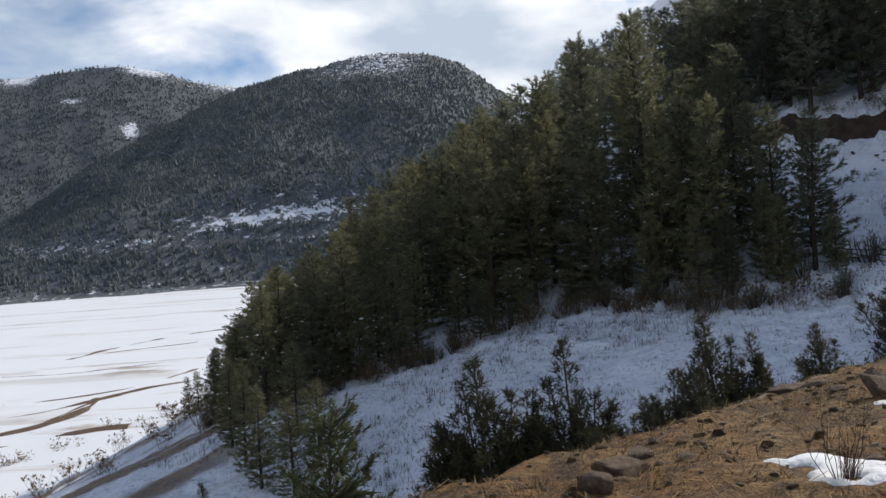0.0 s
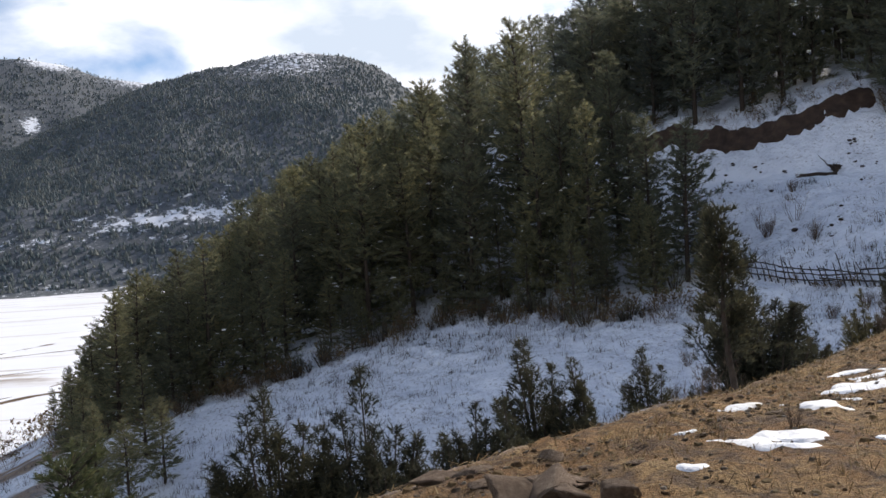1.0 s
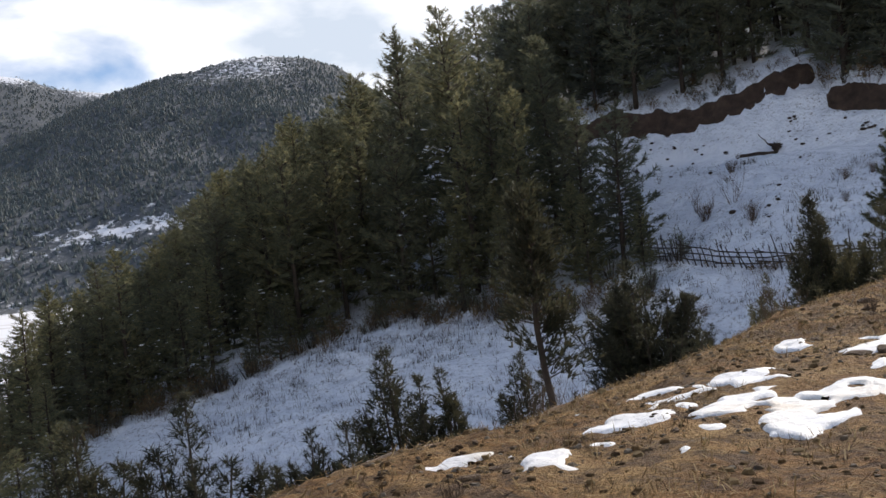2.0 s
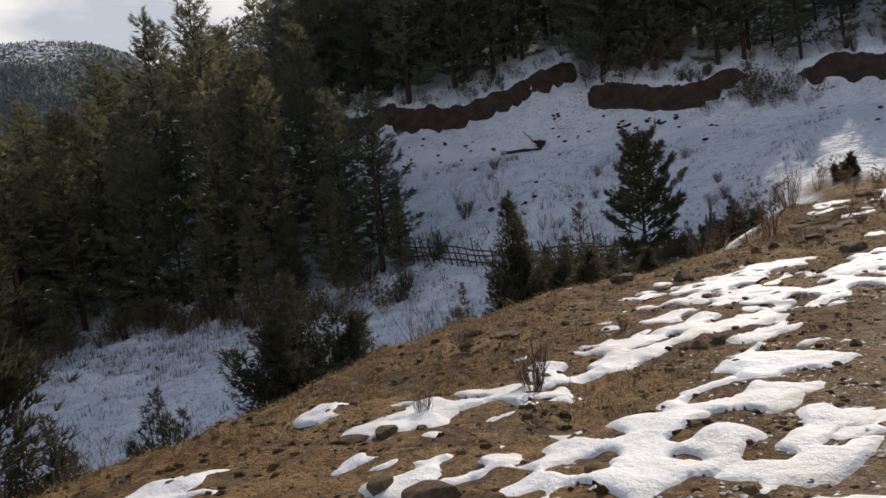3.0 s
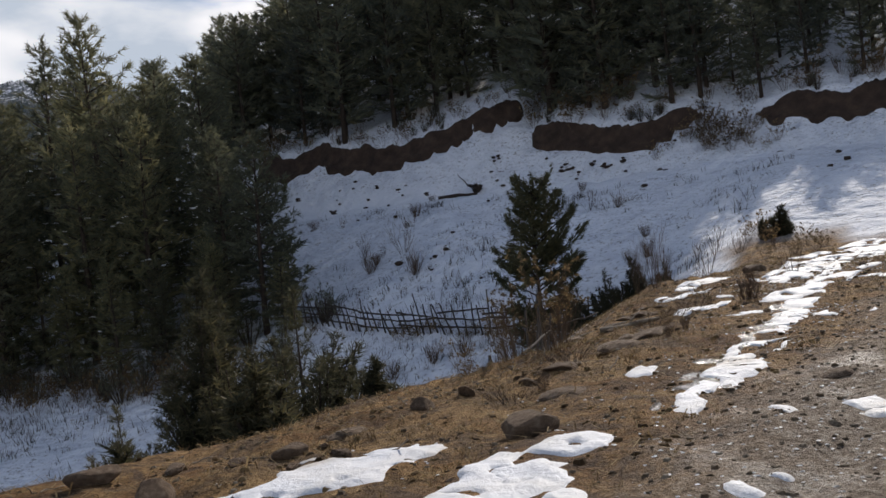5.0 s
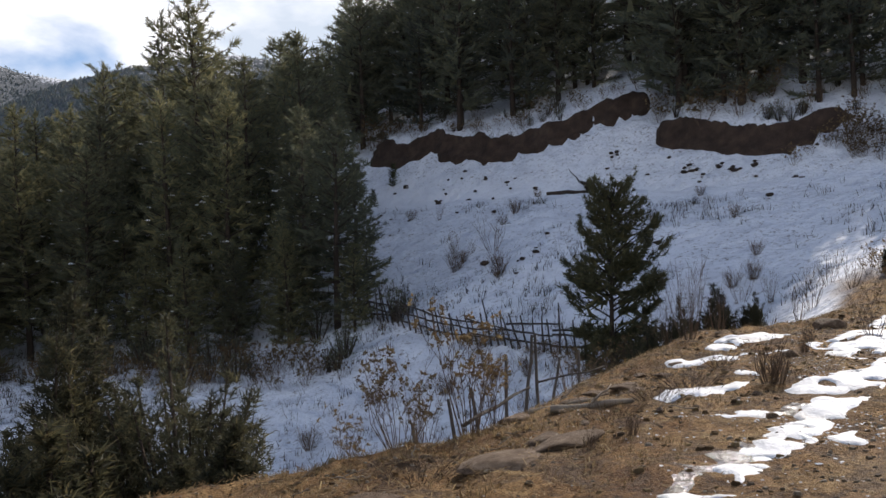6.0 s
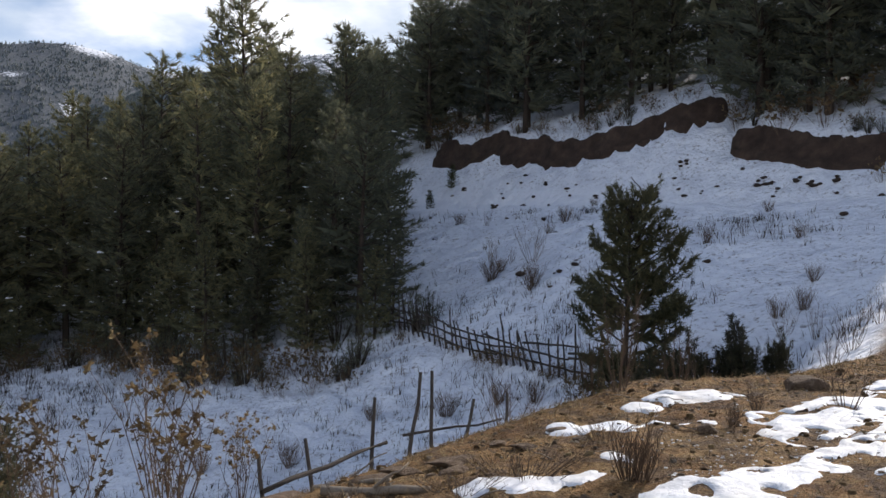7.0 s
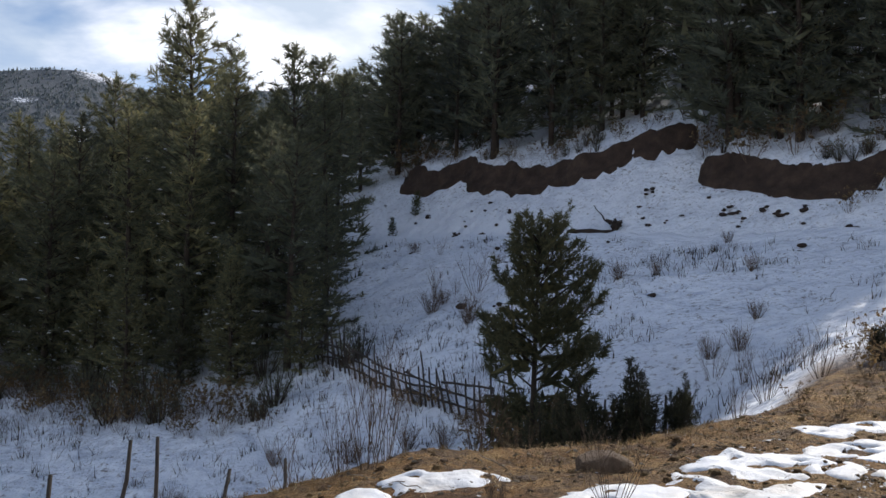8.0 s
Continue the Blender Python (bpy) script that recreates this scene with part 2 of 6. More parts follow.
def bank_height(q):
    gap = np.exp(-((q + 16.6) / 0.9) ** 2) + 0.9 * np.exp(-((q + 3.2) / 2.6) ** 2) + sstep(-36.5, -39, q)
    return 1.3 * (1 - 0.92 * np.clip(gap, 0, 1)) * (1 + 0.08 * np.sin(q * 1.3))


BROW_S = [-40, 5, 12, 22, 27, 29.5, 31, 34, 36.5, 38.5, 41, 44, 50]
BROW_D = [4.6, 5.0, 5.8, 6.0, 5.7, 4.9, 5.0, 5.6, 6.0, 5.2, 5.5, 6.0, 8.3]


def shoulder(s, d):
    base = np.interp(s, [-40, 5, 11, 14, 17, 20, 25, 31, 33, 36, 40, 43, 46, 50, 70], [0.3, 0.62, 0.57, 0.47, 0.51, 0.60, 0.64, 0.76, 0.86, 0.97, 0.99, 1.02, 1.16, 1.45, 3.0])
    brow = np.interp(s, BROW_S, BROW_D)
    over = np.maximum(d - brow, 0)
    fall = 0.62 * (np.sqrt(over * over + 0.5) - 0.7071) + 0.025 * np.clip(d, -3, 6)
    rise = 0.25 * np.maximum(-d - 6, 0)
    fall = fall + np.interp(s, [16.5, 19, 23, 26, 33, 36], [0.12, 0.0, 0.0, 0.11, 0.10, 0.02]) * sstep(-1.6, 0.3, d - brow)
    return base - fall + np.minimum(rise, 6)


def hillside(p, q):
    z = np.interp(p, [-60, 20, 40, 47, 50, 56, 62, 64.8, 65.4, 69.4], [-26, -10.3, -4.2, -2.4, -1.1, 1.5, 3.9, 4.85, 5.05, 5.2])
    foot = bank_line(q)
    toe = np.interp(q, [-40, -27, -12, -4], [67.5, 68.2, 69.2, 69.6])
    up = np.clip(p - toe, 0, None)
    cut = np.clip(p - foot, 0, None)
    z = z + 0.86 * np.minimum(up, np.maximum(foot - toe, 0.3)) + bank_height(q) * sstep(0, 1.0, cut) + 0.56 * np.maximum(cut - 0.6, 0)
    z = z + 0.9 * sstep(-16, 4, q) * (1 - sstep(52, 66, p))
    z = z + 0.7 * sstep(-4, 1, q) * sstep(44, 50, p) * (1 - sstep(57, 65, p))
    west = np.maximum(-q - 42, 0)
    return z - 0.30 * (np.sqrt(west * west + 60) - 7.75) - 0.004 * np.maximum(-q - 60, 0) ** 1.5 - 0.02 * np.maximum(-q - 40, 0) * sstep(55, 90, p)


def ground_z(x, y):
    """Height of the ground, on arrays."""
    x, y = np.asarray(x, float), np.asarray(y, float)
    s, d = UX * x + UY * y, -UY * x + UX * y
    p, q = (x + y) * 0.70711, (x - y) * 0.70711
    a, b = shoulder(s, d), hillside(p, q)
    z = 0.5 * (a + b + np.sqrt((a - b) ** 2 + 1.2)) - 0.05
    near = 1 - sstep(0, 3.5, np.abs(d + 0.2) - 1.5)
    z = z + (0.05 + 0.30 * sstep(4, 14, d)) * fbm(x * 1.1, y * 1.1, 4) * (1 - 0.6 * near)
    z = z + 1.2 * sstep(8, 20, d) * fbm(x * 0.13 + 3, y * 0.13 + 8, 3)
    z = z + 0.30 * sstep(7, 12, d) * fbm((x + y) * 0.42, (x - y) * 0.25, 3)
    # clods and tussocks on the shoulder
    turf = (1 - sstep(6.5, 9, d)) * sstep(-4, 1, d)
    z = z + turf * (0.09 * fbm(x * 2.2 + 5, y * 2.2, 3) + 0.09 * fbm(x * 4.5, y * 4.5 + 3, 2))
    edge = d - np.interp(s, BROW_S, BROW_D)
    sod = sstep(-2.2, -0.9, edge) * (1 - sstep(0.2, 1.0, edge))
    z = z + sod * (0.16 * np.maximum(fbm(x * 1.7 + 2, y * 1.7 + 8, 3) - 0.02, 0) + 0.10 * fbm(x * 4.1, y * 4.1, 2))
    # wheel ruts
    z = z - 0.05 * (np.exp(-((d + 0.9) / 0.28) ** 2) + np.exp(-((d - 0.7) / 0.28) ** 2)) * (0.6 + 0.8 * vnoise(s * 0.7, d * 0.2))
    lake = LAKE_Z + 0.5 * fbm(x * 0.02, y * 0.02, 2)
    return np.maximum(z, lake)


def gz(x, y):
    return float(ground_z(np.array([x]), np.array([y]))[0])


def grid_mesh(name, X, Y, Z):
    """A mesh on a grid of points."""
    ny, nx = X.shape
    verts = np.stack([X.ravel(), Y.ravel(), Z.ravel()], 1)
    i = np.arange(nx * ny).reshape(ny, nx)
    faces = np.stack([i[:-1, :-1].ravel(), i[:-1, 1:].ravel(), i[1:, 1:].ravel(), i[1:, :-1].ravel()], 1)
    me = bpy.data.meshes.new(name)
    me.vertices.add(len(verts))
    me.vertices.foreach_set("co", verts.ravel())
    me.loops.add(faces.size)
    me.loops.foreach_set("vertex_index", faces.ravel())
    me.polygons.add(len(faces))
    me.polygons.foreach_set("loop_start", np.arange(0, faces.size, 4))
    me.update(calc_edges=True)
    me.shade_smooth()
    return me


def spread(inner0, inner1, step, cap, mid0, mid1, outer0, outer1):
    """Grid lines: even inside, widening to cap as far as mid, then widening freely."""
    def side(start, mid, end, sign):
        out, k, v = [], step, start
        while sign * (end - v) > 0:
            k = min(k * 1.06, cap) if sign * (mid - v) > 0 else k * 1.09
            v += sign * k
            out.append(v)
        return out
    core = list(np.arange(inner0, inner1, step))
    return np.array(side(core[0], mid0, outer0, -1)[::-1] + core + side(core[-1], mid1, outer1, 1))


def build_ground():
    ss = spread(3, 43, 0.15, 0.7, -25, 75, -3000, 3600)
    dd = spread(-0.6, 7.4, 0.11, 0.5, -8, 60, -3000, 3600)
    S, D = np.meshgrid(ss, dd)
    X, Y = S * UX - D * UY, S * UY + D * UX
    Z = ground_z(X, Y)
    s, d = UX * X + UY * Y, -UY * X + UX * Y
    p, q = (X + Y) * 0.70711, (X - Y) * 0.70711
    # the slope is dug out behind the raw face of the cut bank
    face = (p - bank_line(q) + 0.2) / 1.12
    dug = sstep(-0.15, 0.15, face) * (1 - sstep(0.75, 1.05, face)) * sstep(0.5, 0.9, bank_height(q)) * (q > -42) * (q < 14)
    me = grid_mesh("ground", X, Y, Z - 0.45 * dug)
    wob = 1.6 * fbm(X * 0.35, Y * 0.35, 3)
    brow = np.interp(s, BROW_S, BROW_D)
    snow = sstep(0.2, 1.1, d - brow - 0.4 + wob)
    snow = np.maximum(snow, sstep(44.5, 47.5, s + 1.6 * wob - 2.0 * sstep(4.2, 5.2, d)))
    # brush-lined runnels on the open slope above the valley floor
    along, across = 0.9 * X + 0.44 * Y, -0.44 * X + 0.9 * Y
    runnel = vnoise(across * 0.33 + 9, along * 0.035) * 0.7 + vnoise(across * 0.9, along * 0.12) * 0.3
    open_slope = sstep(-8, -16, X) * (1 - sstep(150, 260, Y)) * (Z > LAKE_Z + 0.8)
    snow = snow * (1 - 0.85 * open_slope * sstep(0.50, 0.66, runnel))
    road = sstep(64.4, 65.2, p) * (1 - sstep(69.0, 70.2, p)) * snow
    track = (1 - sstep(0.9, 2.2, np.abs(d + 0.1) + 0.8 * wob)) * (1 - snow)
    col = np.stack([snow, track, road, np.ones_like(snow)], -1).reshape(-1, 4)
    layer = me.color_attributes.new("cover", "FLOAT_COLOR", "POINT")
    layer.data.foreach_set("color", col.ravel())
    me.materials.append(M_GROUND)
    ob = tagged(new("ground", me), "snowy hillside and gully with a bare brown dirt shoulder", "ground", kind="structure")
    return ob


build_ground()


# ---- building helpers ----
def part(name, bm, mat, parent, label=""):
    me = bpy.data.meshes.new(name)
    bm.to_mesh(me)
    bm.free()
    me.materials.append(mat)
    ob = new(name, me)
    ob.parent = parent
    if label:
        ob["label"] = label
    return ob


def mesh_part(name, verts, faces, mat, parent=None, smooth=False):
    me = bpy.data.meshes.new(name)
    me.from_pydata(verts, [], faces)
    me.materials.append(mat)
    if smooth:
        me.shade_smooth()
    ob = new(name, me)
    ob.parent = parent
    return ob


def tube(verts, faces, points, radii, sides=6):
    """Adds a tapered tube along points."""
    start = len(verts)
    n = len(points)
    for i, (c, r) in enumerate(zip(points, radii)):
        c = Vector(c)
        way = (Vector(points[min(i + 1, n - 1)]) - Vector(points[max(i - 1, 0)])).normalized()
        side = way.orthogonal().normalized()
        other = way.cross(side)
        for k in range(sides):
            a = 2 * math.pi * k / sides
            verts.append(tuple(c + (side * math.cos(a) + other * math.sin(a)) * r))
    for i in range(n - 1):
        for k in range(sides):
            a, b = start + i * sides + k, start + i * sides + (k + 1) % sides
            faces.append((a, b, b + sides, a + sides))
    faces.append(tuple(start + (n - 1) * sides + k for k in range(sides)))


def tuft(verts, faces, rng, at, way, size, needles, spread=1.0, width=0.06):
    """Needles fanning out from one twig end: narrow triangles."""
    at, way = Vector(at), Vector(way).normalized()
    for _ in range(needles):
        v = (way + Vector((rng.gauss(0, 1), rng.gauss(0, 1), rng.gauss(0, 0.8))) * 0.55 * spread).normalized()
        side = v.cross(Vector((rng.gauss(0, 1), rng.gauss(0, 1), rng.gauss(0, 1)))).normalized()
        ln = size * rng.uniform(0.65, 1.2)
        w = side * (size * width * rng.uniform(0.7, 1.3))
        i = len(verts)
        root = at + v * ln * 0.06
        verts.extend([tuple(root + w), tuple(root - w), tuple(at + v * ln)])
        faces.append((i, i + 1, i + 2))


def needle_mesh(gen, shoots, count, fan, width):
    """Needles bristling along shoots given as (place, way, size): narrow triangles."""
    at = np.repeat(np.array([s[0] for s in shoots], float), count, 0)
    way = np.repeat(np.array([s[1] for s in shoots], float), count, 0)
    way /= np.linalg.norm(way, axis=1)[:, None]
    size = np.repeat(np.array([s[2] for s in shoots], float), count)[:, None]
    n = len(at)
    v = way + gen.normal(0, fan, (n, 3))
    v /= np.linalg.norm(v, axis=1)[:, None]
    side = np.cross(v, gen.normal(0, 1, (n, 3)))
    side /= np.linalg.norm(side, axis=1)[:, None]
    ln = size * gen.uniform(0.6, 1.2, (n, 1))
    w = side * ln * width * gen.uniform(0.7, 1.3, (n, 1))
    root = at + way * size * gen.uniform(-0.55, 0.45, (n, 1))
    verts = np.stack([root + w, root - w, root + v * ln], 1).reshape(-1, 3)
    return verts.tolist(), np.arange(len(verts)).reshape(-1, 3).tolist()


def snow_lumps(rng, spots, size):
    """Small cushions of snow left lying on boughs."""
    verts, faces = [], []
    for c in spots:
        r, k, m = size * rng.uniform(0.5, 1.2), len(verts), 6
        for j in range(m):
            a = 6.283 * j / m
            q = r * rng.uniform(0.7, 1.4)
            verts.append((c[0] + q * math.cos(a), c[1] + q * math.sin(a), c[2] + rng.gauss(0, 0.15) * r))
        verts += [(c[0] + rng.gauss(0, 0.3) * r, c[1] + rng.gauss(0, 0.3) * r, c[2] + 0.42 * r), (c[0], c[1], c[2] - 0.25 * r)]
        for j in range(m):
            a, b = k + j, k + (j + 1) % m
            faces += [(a, b, k + m), (b, a, k + m + 1)]
    return verts, faces


def pine(seed, height, spread, bare, shoots=6.0, count=20, size=0.36, mat=None, whorl=0.62, droop=0.12, point=0.75, width=0.07, snow=0, waist=0.62, fan=0.62, name="pine_tree"):
    """A pine: tapered trunk, whorls of boughs that turn up at their tips, bristling shoots of needles in pads."""
    rng, gen = random.Random(seed), np.random.RandomState(seed)
    tree = new(name)
    tv, tf, tips, inner, beds = [], [], [], [], []
    lean = (rng.uniform(-0.3, 0.3), rng.uniform(-0.3, 0.3))
    pts = [(lean[0] * (k / 8) ** 2, lean[1] * (k / 8) ** 2, -0.6 + (height + 0.4) * k / 8) for k in range(9)]
    r0 = 0.012 * height + 0.03
    tube(tv, tf, pts, [r0 * (1.0 - 0.93 * k / 8) for k in range(9)], 7)
    heavy, z = rng.uniform(0, 6.3), height * bare
    while z < height - 0.3:
        f = (z - height * bare) / (height * (1 - bare))
        reach = spread * (1 - f) ** point * (waist + (1 - waist) * min(1, f * 3.2 + 0.15)) * rng.uniform(0.72, 1.12) + 0.20
        n = rng.choice((4, 5, 5, 6)) if f < 0.9 else 4
        turn = rng.uniform(0, 6.3)
        for k in range(n):
            if rng.random() < 0.10 * (1 - f):
                continue
            a = turn + 6.283 * k / n + rng.gauss(0, 0.22)
            ln = reach * rng.uniform(0.68, 1.15) * (1 + 0.16 * math.cos(a - heavy))
            up = -droop + 0.70 * f + rng.gauss(0, 0.10)
            root = Vector((lean[0] * (z / height) ** 2, lean[1] * (z / height) ** 2, z + rng.uniform(-0.15, 0.15)))
            out = Vector((math.cos(a), math.sin(a), 0))
            side = Vector((-out.y, out.x, 0))
            tube(tv, tf, [tuple(root + out * ln * t + Vector((0, 0, ln * (up * t + 0.30 * t * t)))) for t in (0, 0.95)], [0.012 + 0.012 * ln, 0.006], 3)
            for j in range(max(3, int(ln * shoots))):
                t = 0.28 + 0.74 * rng.random() ** 0.65
                lr = rng.uniform(-1, 1)
                c = root + out * ln * t + side * lr * ((1.08 - t) * ln * 0.55 + 0.10) + Vector((0, 0, ln * (up * t + 0.30 * t * t) + rng.gauss(0, 0.05)))
                tips.append((c, out * 0.65 + side * lr * 0.6 + Vector((0, 0, 0.45 + 0.3 * f)), size * rng.uniform(0.75, 1.2) * (1 - 0.35 * f)))
                if f < 0.55 and rng.random() < 0.10:
                    beds.append(c + Vector((0, 0, 0.10)))
            inner.append((root + out * ln * 0.32, out + Vector((0, 0, 0.2)), min(0.9, 0.28 * ln + 0.15)))
        z += whorl * rng.uniform(0.75, 1.25) * (1 - 0.40 * f)
    for k in range(5):
        tips.append((Vector((lean[0], lean[1], height - 0.12 * k)), Vector((rng.gauss(0, 0.3), rng.gauss(0, 0.3), 1)), size * 0.7))
    v1, f1 = needle_mesh(gen, tips, count, fan, width)
    v2, f2 = needle_mesh(gen, inner, 7, 0.5, 0.15)
    mesh_part("trunk", tv, tf, M_BARK, tree, True)
    crown = mesh_part("crown", v1 + v2, f1 + [tuple(i + len(v1) for i in t) for t in f2], mat or M_NEEDLE, tree)
    if snow and beds:
        rng.shuffle(beds)
        tagged(mesh_part("snow_clump", *snow_lumps(rng, beds[:snow], 0.12), M_SNOW, crown), "small clumps of snow on the boughs", kind="stuff")
    return tree


FRESH = set()


def keep_aside(ob):
    """Marks a pattern thing whose own place is still open: the first call of put() takes it."""
    FRESH.add(ob.name)
    return ob


def put(ob, x, y, size=1.0, turn=None, sink=0.0, flat=1.0):
    """Stand the pattern thing, or a copy of it, on the ground."""
    t = random.uniform(0, 360) if turn is None else turn
    m = pose(x, y, gz(x, y) - sink, 0, 0, t)
    if ob.name in FRESH:
        FRESH.discard(ob.name)
        ob.matrix_basis = m
        made = ob
    else:
        made = copy_thing(ob, m)
    made.scale = (size * flat, size * flat, size)
    return made


PINE_LABEL = "dark green long-needled pine tree on a snowy slope"
PINES = [keep_aside(tagged(pine(11 + k, 10.0, sp, br, 5.0, 19, 0.34, None, 0.60, 0.12, pt, 0.07, 30, fan=0.75), PINE_LABEL, "tree", "pines on the hillside")) for k, (sp, br, pt) in enumerate([(2.2, 0.03, 0.72), (1.9, 0.05, 0.85), (2.5, 0.03, 0.62), (1.75, 0.04, 0.78), (2.2, 0.10, 0.6)])]
MIDDLE = [keep_aside(tagged(pine(41 + k, 10.0, sp, br, 2.8, 18, 0.44, None, 0.72, 0.12, pt, 0.075, 24, fan=0.75), PINE_LABEL, "tree", "pines on the hillside")) for k, (sp, br, pt) in enumerate([(2.2, 0.04, 0.7), (1.9, 0.06, 0.85), (2.5, 0.05, 0.62)])]
SPARSE = [keep_aside(tagged(pine(31 + k, 10.0, 2.2, br, 1.9, 18, 0.52, M_NEEDLE_DARK, 0.80, 0.12, 0.68, 0.065, 8), PINE_LABEL, "tree", "pines on the hillside")) for k, br in enumerate((0.08, 0.16, 0.05))]


# ---- distance: valley floor and mountains ----
def polar(az, r):
    return r * np.sin(np.radians(az)), r * np.cos(np.radians(az))


def plain_material():
    m, nt, b = material("snowfield", 0.8)
    tc = nt.nodes.new("ShaderNodeTexCoord")
    mp = nt.nodes.new("ShaderNodeMapping")
    mp.inputs["Rotation"].default_value = (0, 0, 0.55)
    mp.inputs["Scale"].default_value = (0.006, 0.055, 1)
    n = nt.nodes.new("ShaderNodeTexNoise")
    n.inputs["Scale"].default_value, n.inputs["Detail"].default_value, n.inputs["Roughness"].default_value = 1.0, 8.0, 0.6
    nt.links.new(tc.outputs["Object"], mp.inputs["Vector"])
    nt.links.new(mp.outputs["Vector"], n.inputs["Vector"])
    streak = ramp_node(nt, n.outputs["Fac"], [(0.36, (0.20, 0.135, 0.08)), (0.41, (0.45, 0.39, 0.33)), (0.45, SNOW), (1.0, (0.84, 0.85, 0.88))])
    blot = ramp_node(nt, noise_node(nt, 0.016, 5.0, 0.6), [(0.33, (0.0, 0.0, 0.0)), (0.45, (1.0, 1.0, 1.0))])
    clean = ramp_node(nt, noise_node(nt, 0.09, 5.0, 0.6), [(0.3, (0.80, 0.81, 0.84)), (0.7, (0.85, 0.86, 0.88))])
    nt.links.new(mix_node(nt, blot, streak, mix_node(nt, 0.75, streak, clean)), b.inputs["Base Color"])
    return m


def build_plain():
    A, R = np.meshgrid(np.linspace(-60, 25, 90), np.geomspace(90, 760, 70))
    X, Y = polar(A, R)
    Z = LAKE_Z + 0.9 + 1.2 * fbm(X * 0.01, Y * 0.01, 3) + 0.8 * fbm(X * 0.06, Y * 0.06, 2)
    me = grid_mesh("snowfield", X, Y, Z)
    me.materials.append(plain_material())
    tagged(new("snowfield", me), "flat white valley floor with thin brown dirt lines", "snowfield", kind="structure")


build_plain()


def dirt_lines():
    """Low banks of bare brown earth that cross the valley floor."""
    mat = mottled("field_earth", [(0.3, (0.10, 0.066, 0.042)), (0.7, (0.20, 0.14, 0.095))], 0.8, 0.95, 6.0, 0.5, 0.1)
    for k, (ends, wide) in enumerate([(((-93, 201), (-87, 235), (-72, 260)), 0.7), (((-95, 176), (-75, 177), (-57, 189)), 0.45), (((-75, 139), (-60, 148), (-53, 170)), 0.5), (((-59, 121), (-58, 141), (-49, 154)), 0.8),
                                      (((-64, 112), (-58, 121), (-59, 139)), 1.3), (((-60, 103), (-51, 110), (-44, 113)), 1.5), (((-72, 124), (-64, 130), (-59, 139)), 0.6), (((-130, 190), (-100, 205), (-70, 226)), 0.35)]):
        a, b, c = (np.array(e, float) for e in ends)
        t = np.linspace(0, 1, 120)[:, None]
        mid = a * (1 - t) * (1 - 2 * t) + b * 4 * t * (1 - t) + c * t * (2 * t - 1)
        way = np.gradient(mid, axis=0)
        side = np.stack([-way[:, 1], way[:, 0]], 1) / np.linalg.norm(way, axis=1)[:, None]
        mid = mid + side * (1.6 * fbm(mid[:, 0] * 0.12, mid[:, 1] * 0.12 + k, 3))[:, None]
        w = wide * (0.45 + 1.3 * vnoise(mid[:, 0] * 0.25 + k, mid[:, 1] * 0.25)) * np.clip(vnoise(mid[:, 0] * 0.11, mid[:, 1] * 0.11 + 3 * k) * 3 - 0.55, 0, 1)
        off = np.array([-1, -0.5, 0, 0.5, 1])[None, :]
        X = mid[:, :1] + side[:, :1] * w[:, None] * off
        Y = mid[:, 1:] + side[:, 1:] * w[:, None] * off
        base = LAKE_Z + 0.9 + 1.2 * fbm(X * 0.01, Y * 0.01, 3) + 0.8 * fbm(X * 0.06, Y * 0.06, 2)
        Z = np.maximum(base, ground_z(X, Y)) + 0.30 * (1 - off ** 2) * np.minimum(w[:, None], 1) - 0.06
        me = grid_mesh("dirt_bank", X, Y, Z)
        me.materials.append(mat)
        tagged(new("dirt_bank", me), "low bare brown earth bank crossing the snowfield", "dirt bank", kind="structure")


dirt_lines()


def hazed_slope_material(name):
    m, nt, b = material(name, 0.95)
    att = nt.nodes.new("ShaderNodeAttribute")
    att.attribute_name = "cover"
    sep = nt.nodes.new("ShaderNodeSeparateColor")
    nt.links.new(att.outputs["Color"], sep.inputs["Color"])
    # aerial haze painted into the brush ground as a bluish grey
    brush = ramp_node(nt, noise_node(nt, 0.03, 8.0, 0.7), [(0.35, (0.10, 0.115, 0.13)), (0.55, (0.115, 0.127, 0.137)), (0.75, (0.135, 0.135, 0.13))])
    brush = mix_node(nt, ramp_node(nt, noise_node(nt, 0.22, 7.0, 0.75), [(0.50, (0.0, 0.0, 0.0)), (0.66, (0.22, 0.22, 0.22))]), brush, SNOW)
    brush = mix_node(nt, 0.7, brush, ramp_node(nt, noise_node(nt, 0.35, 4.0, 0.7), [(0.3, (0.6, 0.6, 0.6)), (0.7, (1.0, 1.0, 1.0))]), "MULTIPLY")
    spot = nt.nodes.new("ShaderNodeMath")
    spot.operation = "ADD"
    nt.links.new(noise_node(nt, 0.11, 6.0, 0.72), spot.inputs[0])
    nt.links.new(sep.outputs["Red"], spot.inputs[1])
    mask = ramp_node(nt, spot.outputs[0], [(0.66, (0.0, 0.0, 0.0)), (0.74, (1.0, 1.0, 1.0))])
    nt.links.new(mix_node(nt, mask, brush, SNOW), b.inputs["Base Color"])
    return m


def ridge_front(az):
    return np.interp(az, [-60, -40, -30, -27.1, -24, -20.6, -17.2, -13.7, -11.9, -9.3, -6.4, -3.8, -1.3, 0.9, 2.6, 6, 12, 25, 60],
                     [0, 0.3, 2.2, 3.4, 5.5, 7.4, 9.15, 10.7, 11.15, 11.75, 12.25, 12.55, 12.3, 11.4, 10.0, 7.5, 5, 4, 3])


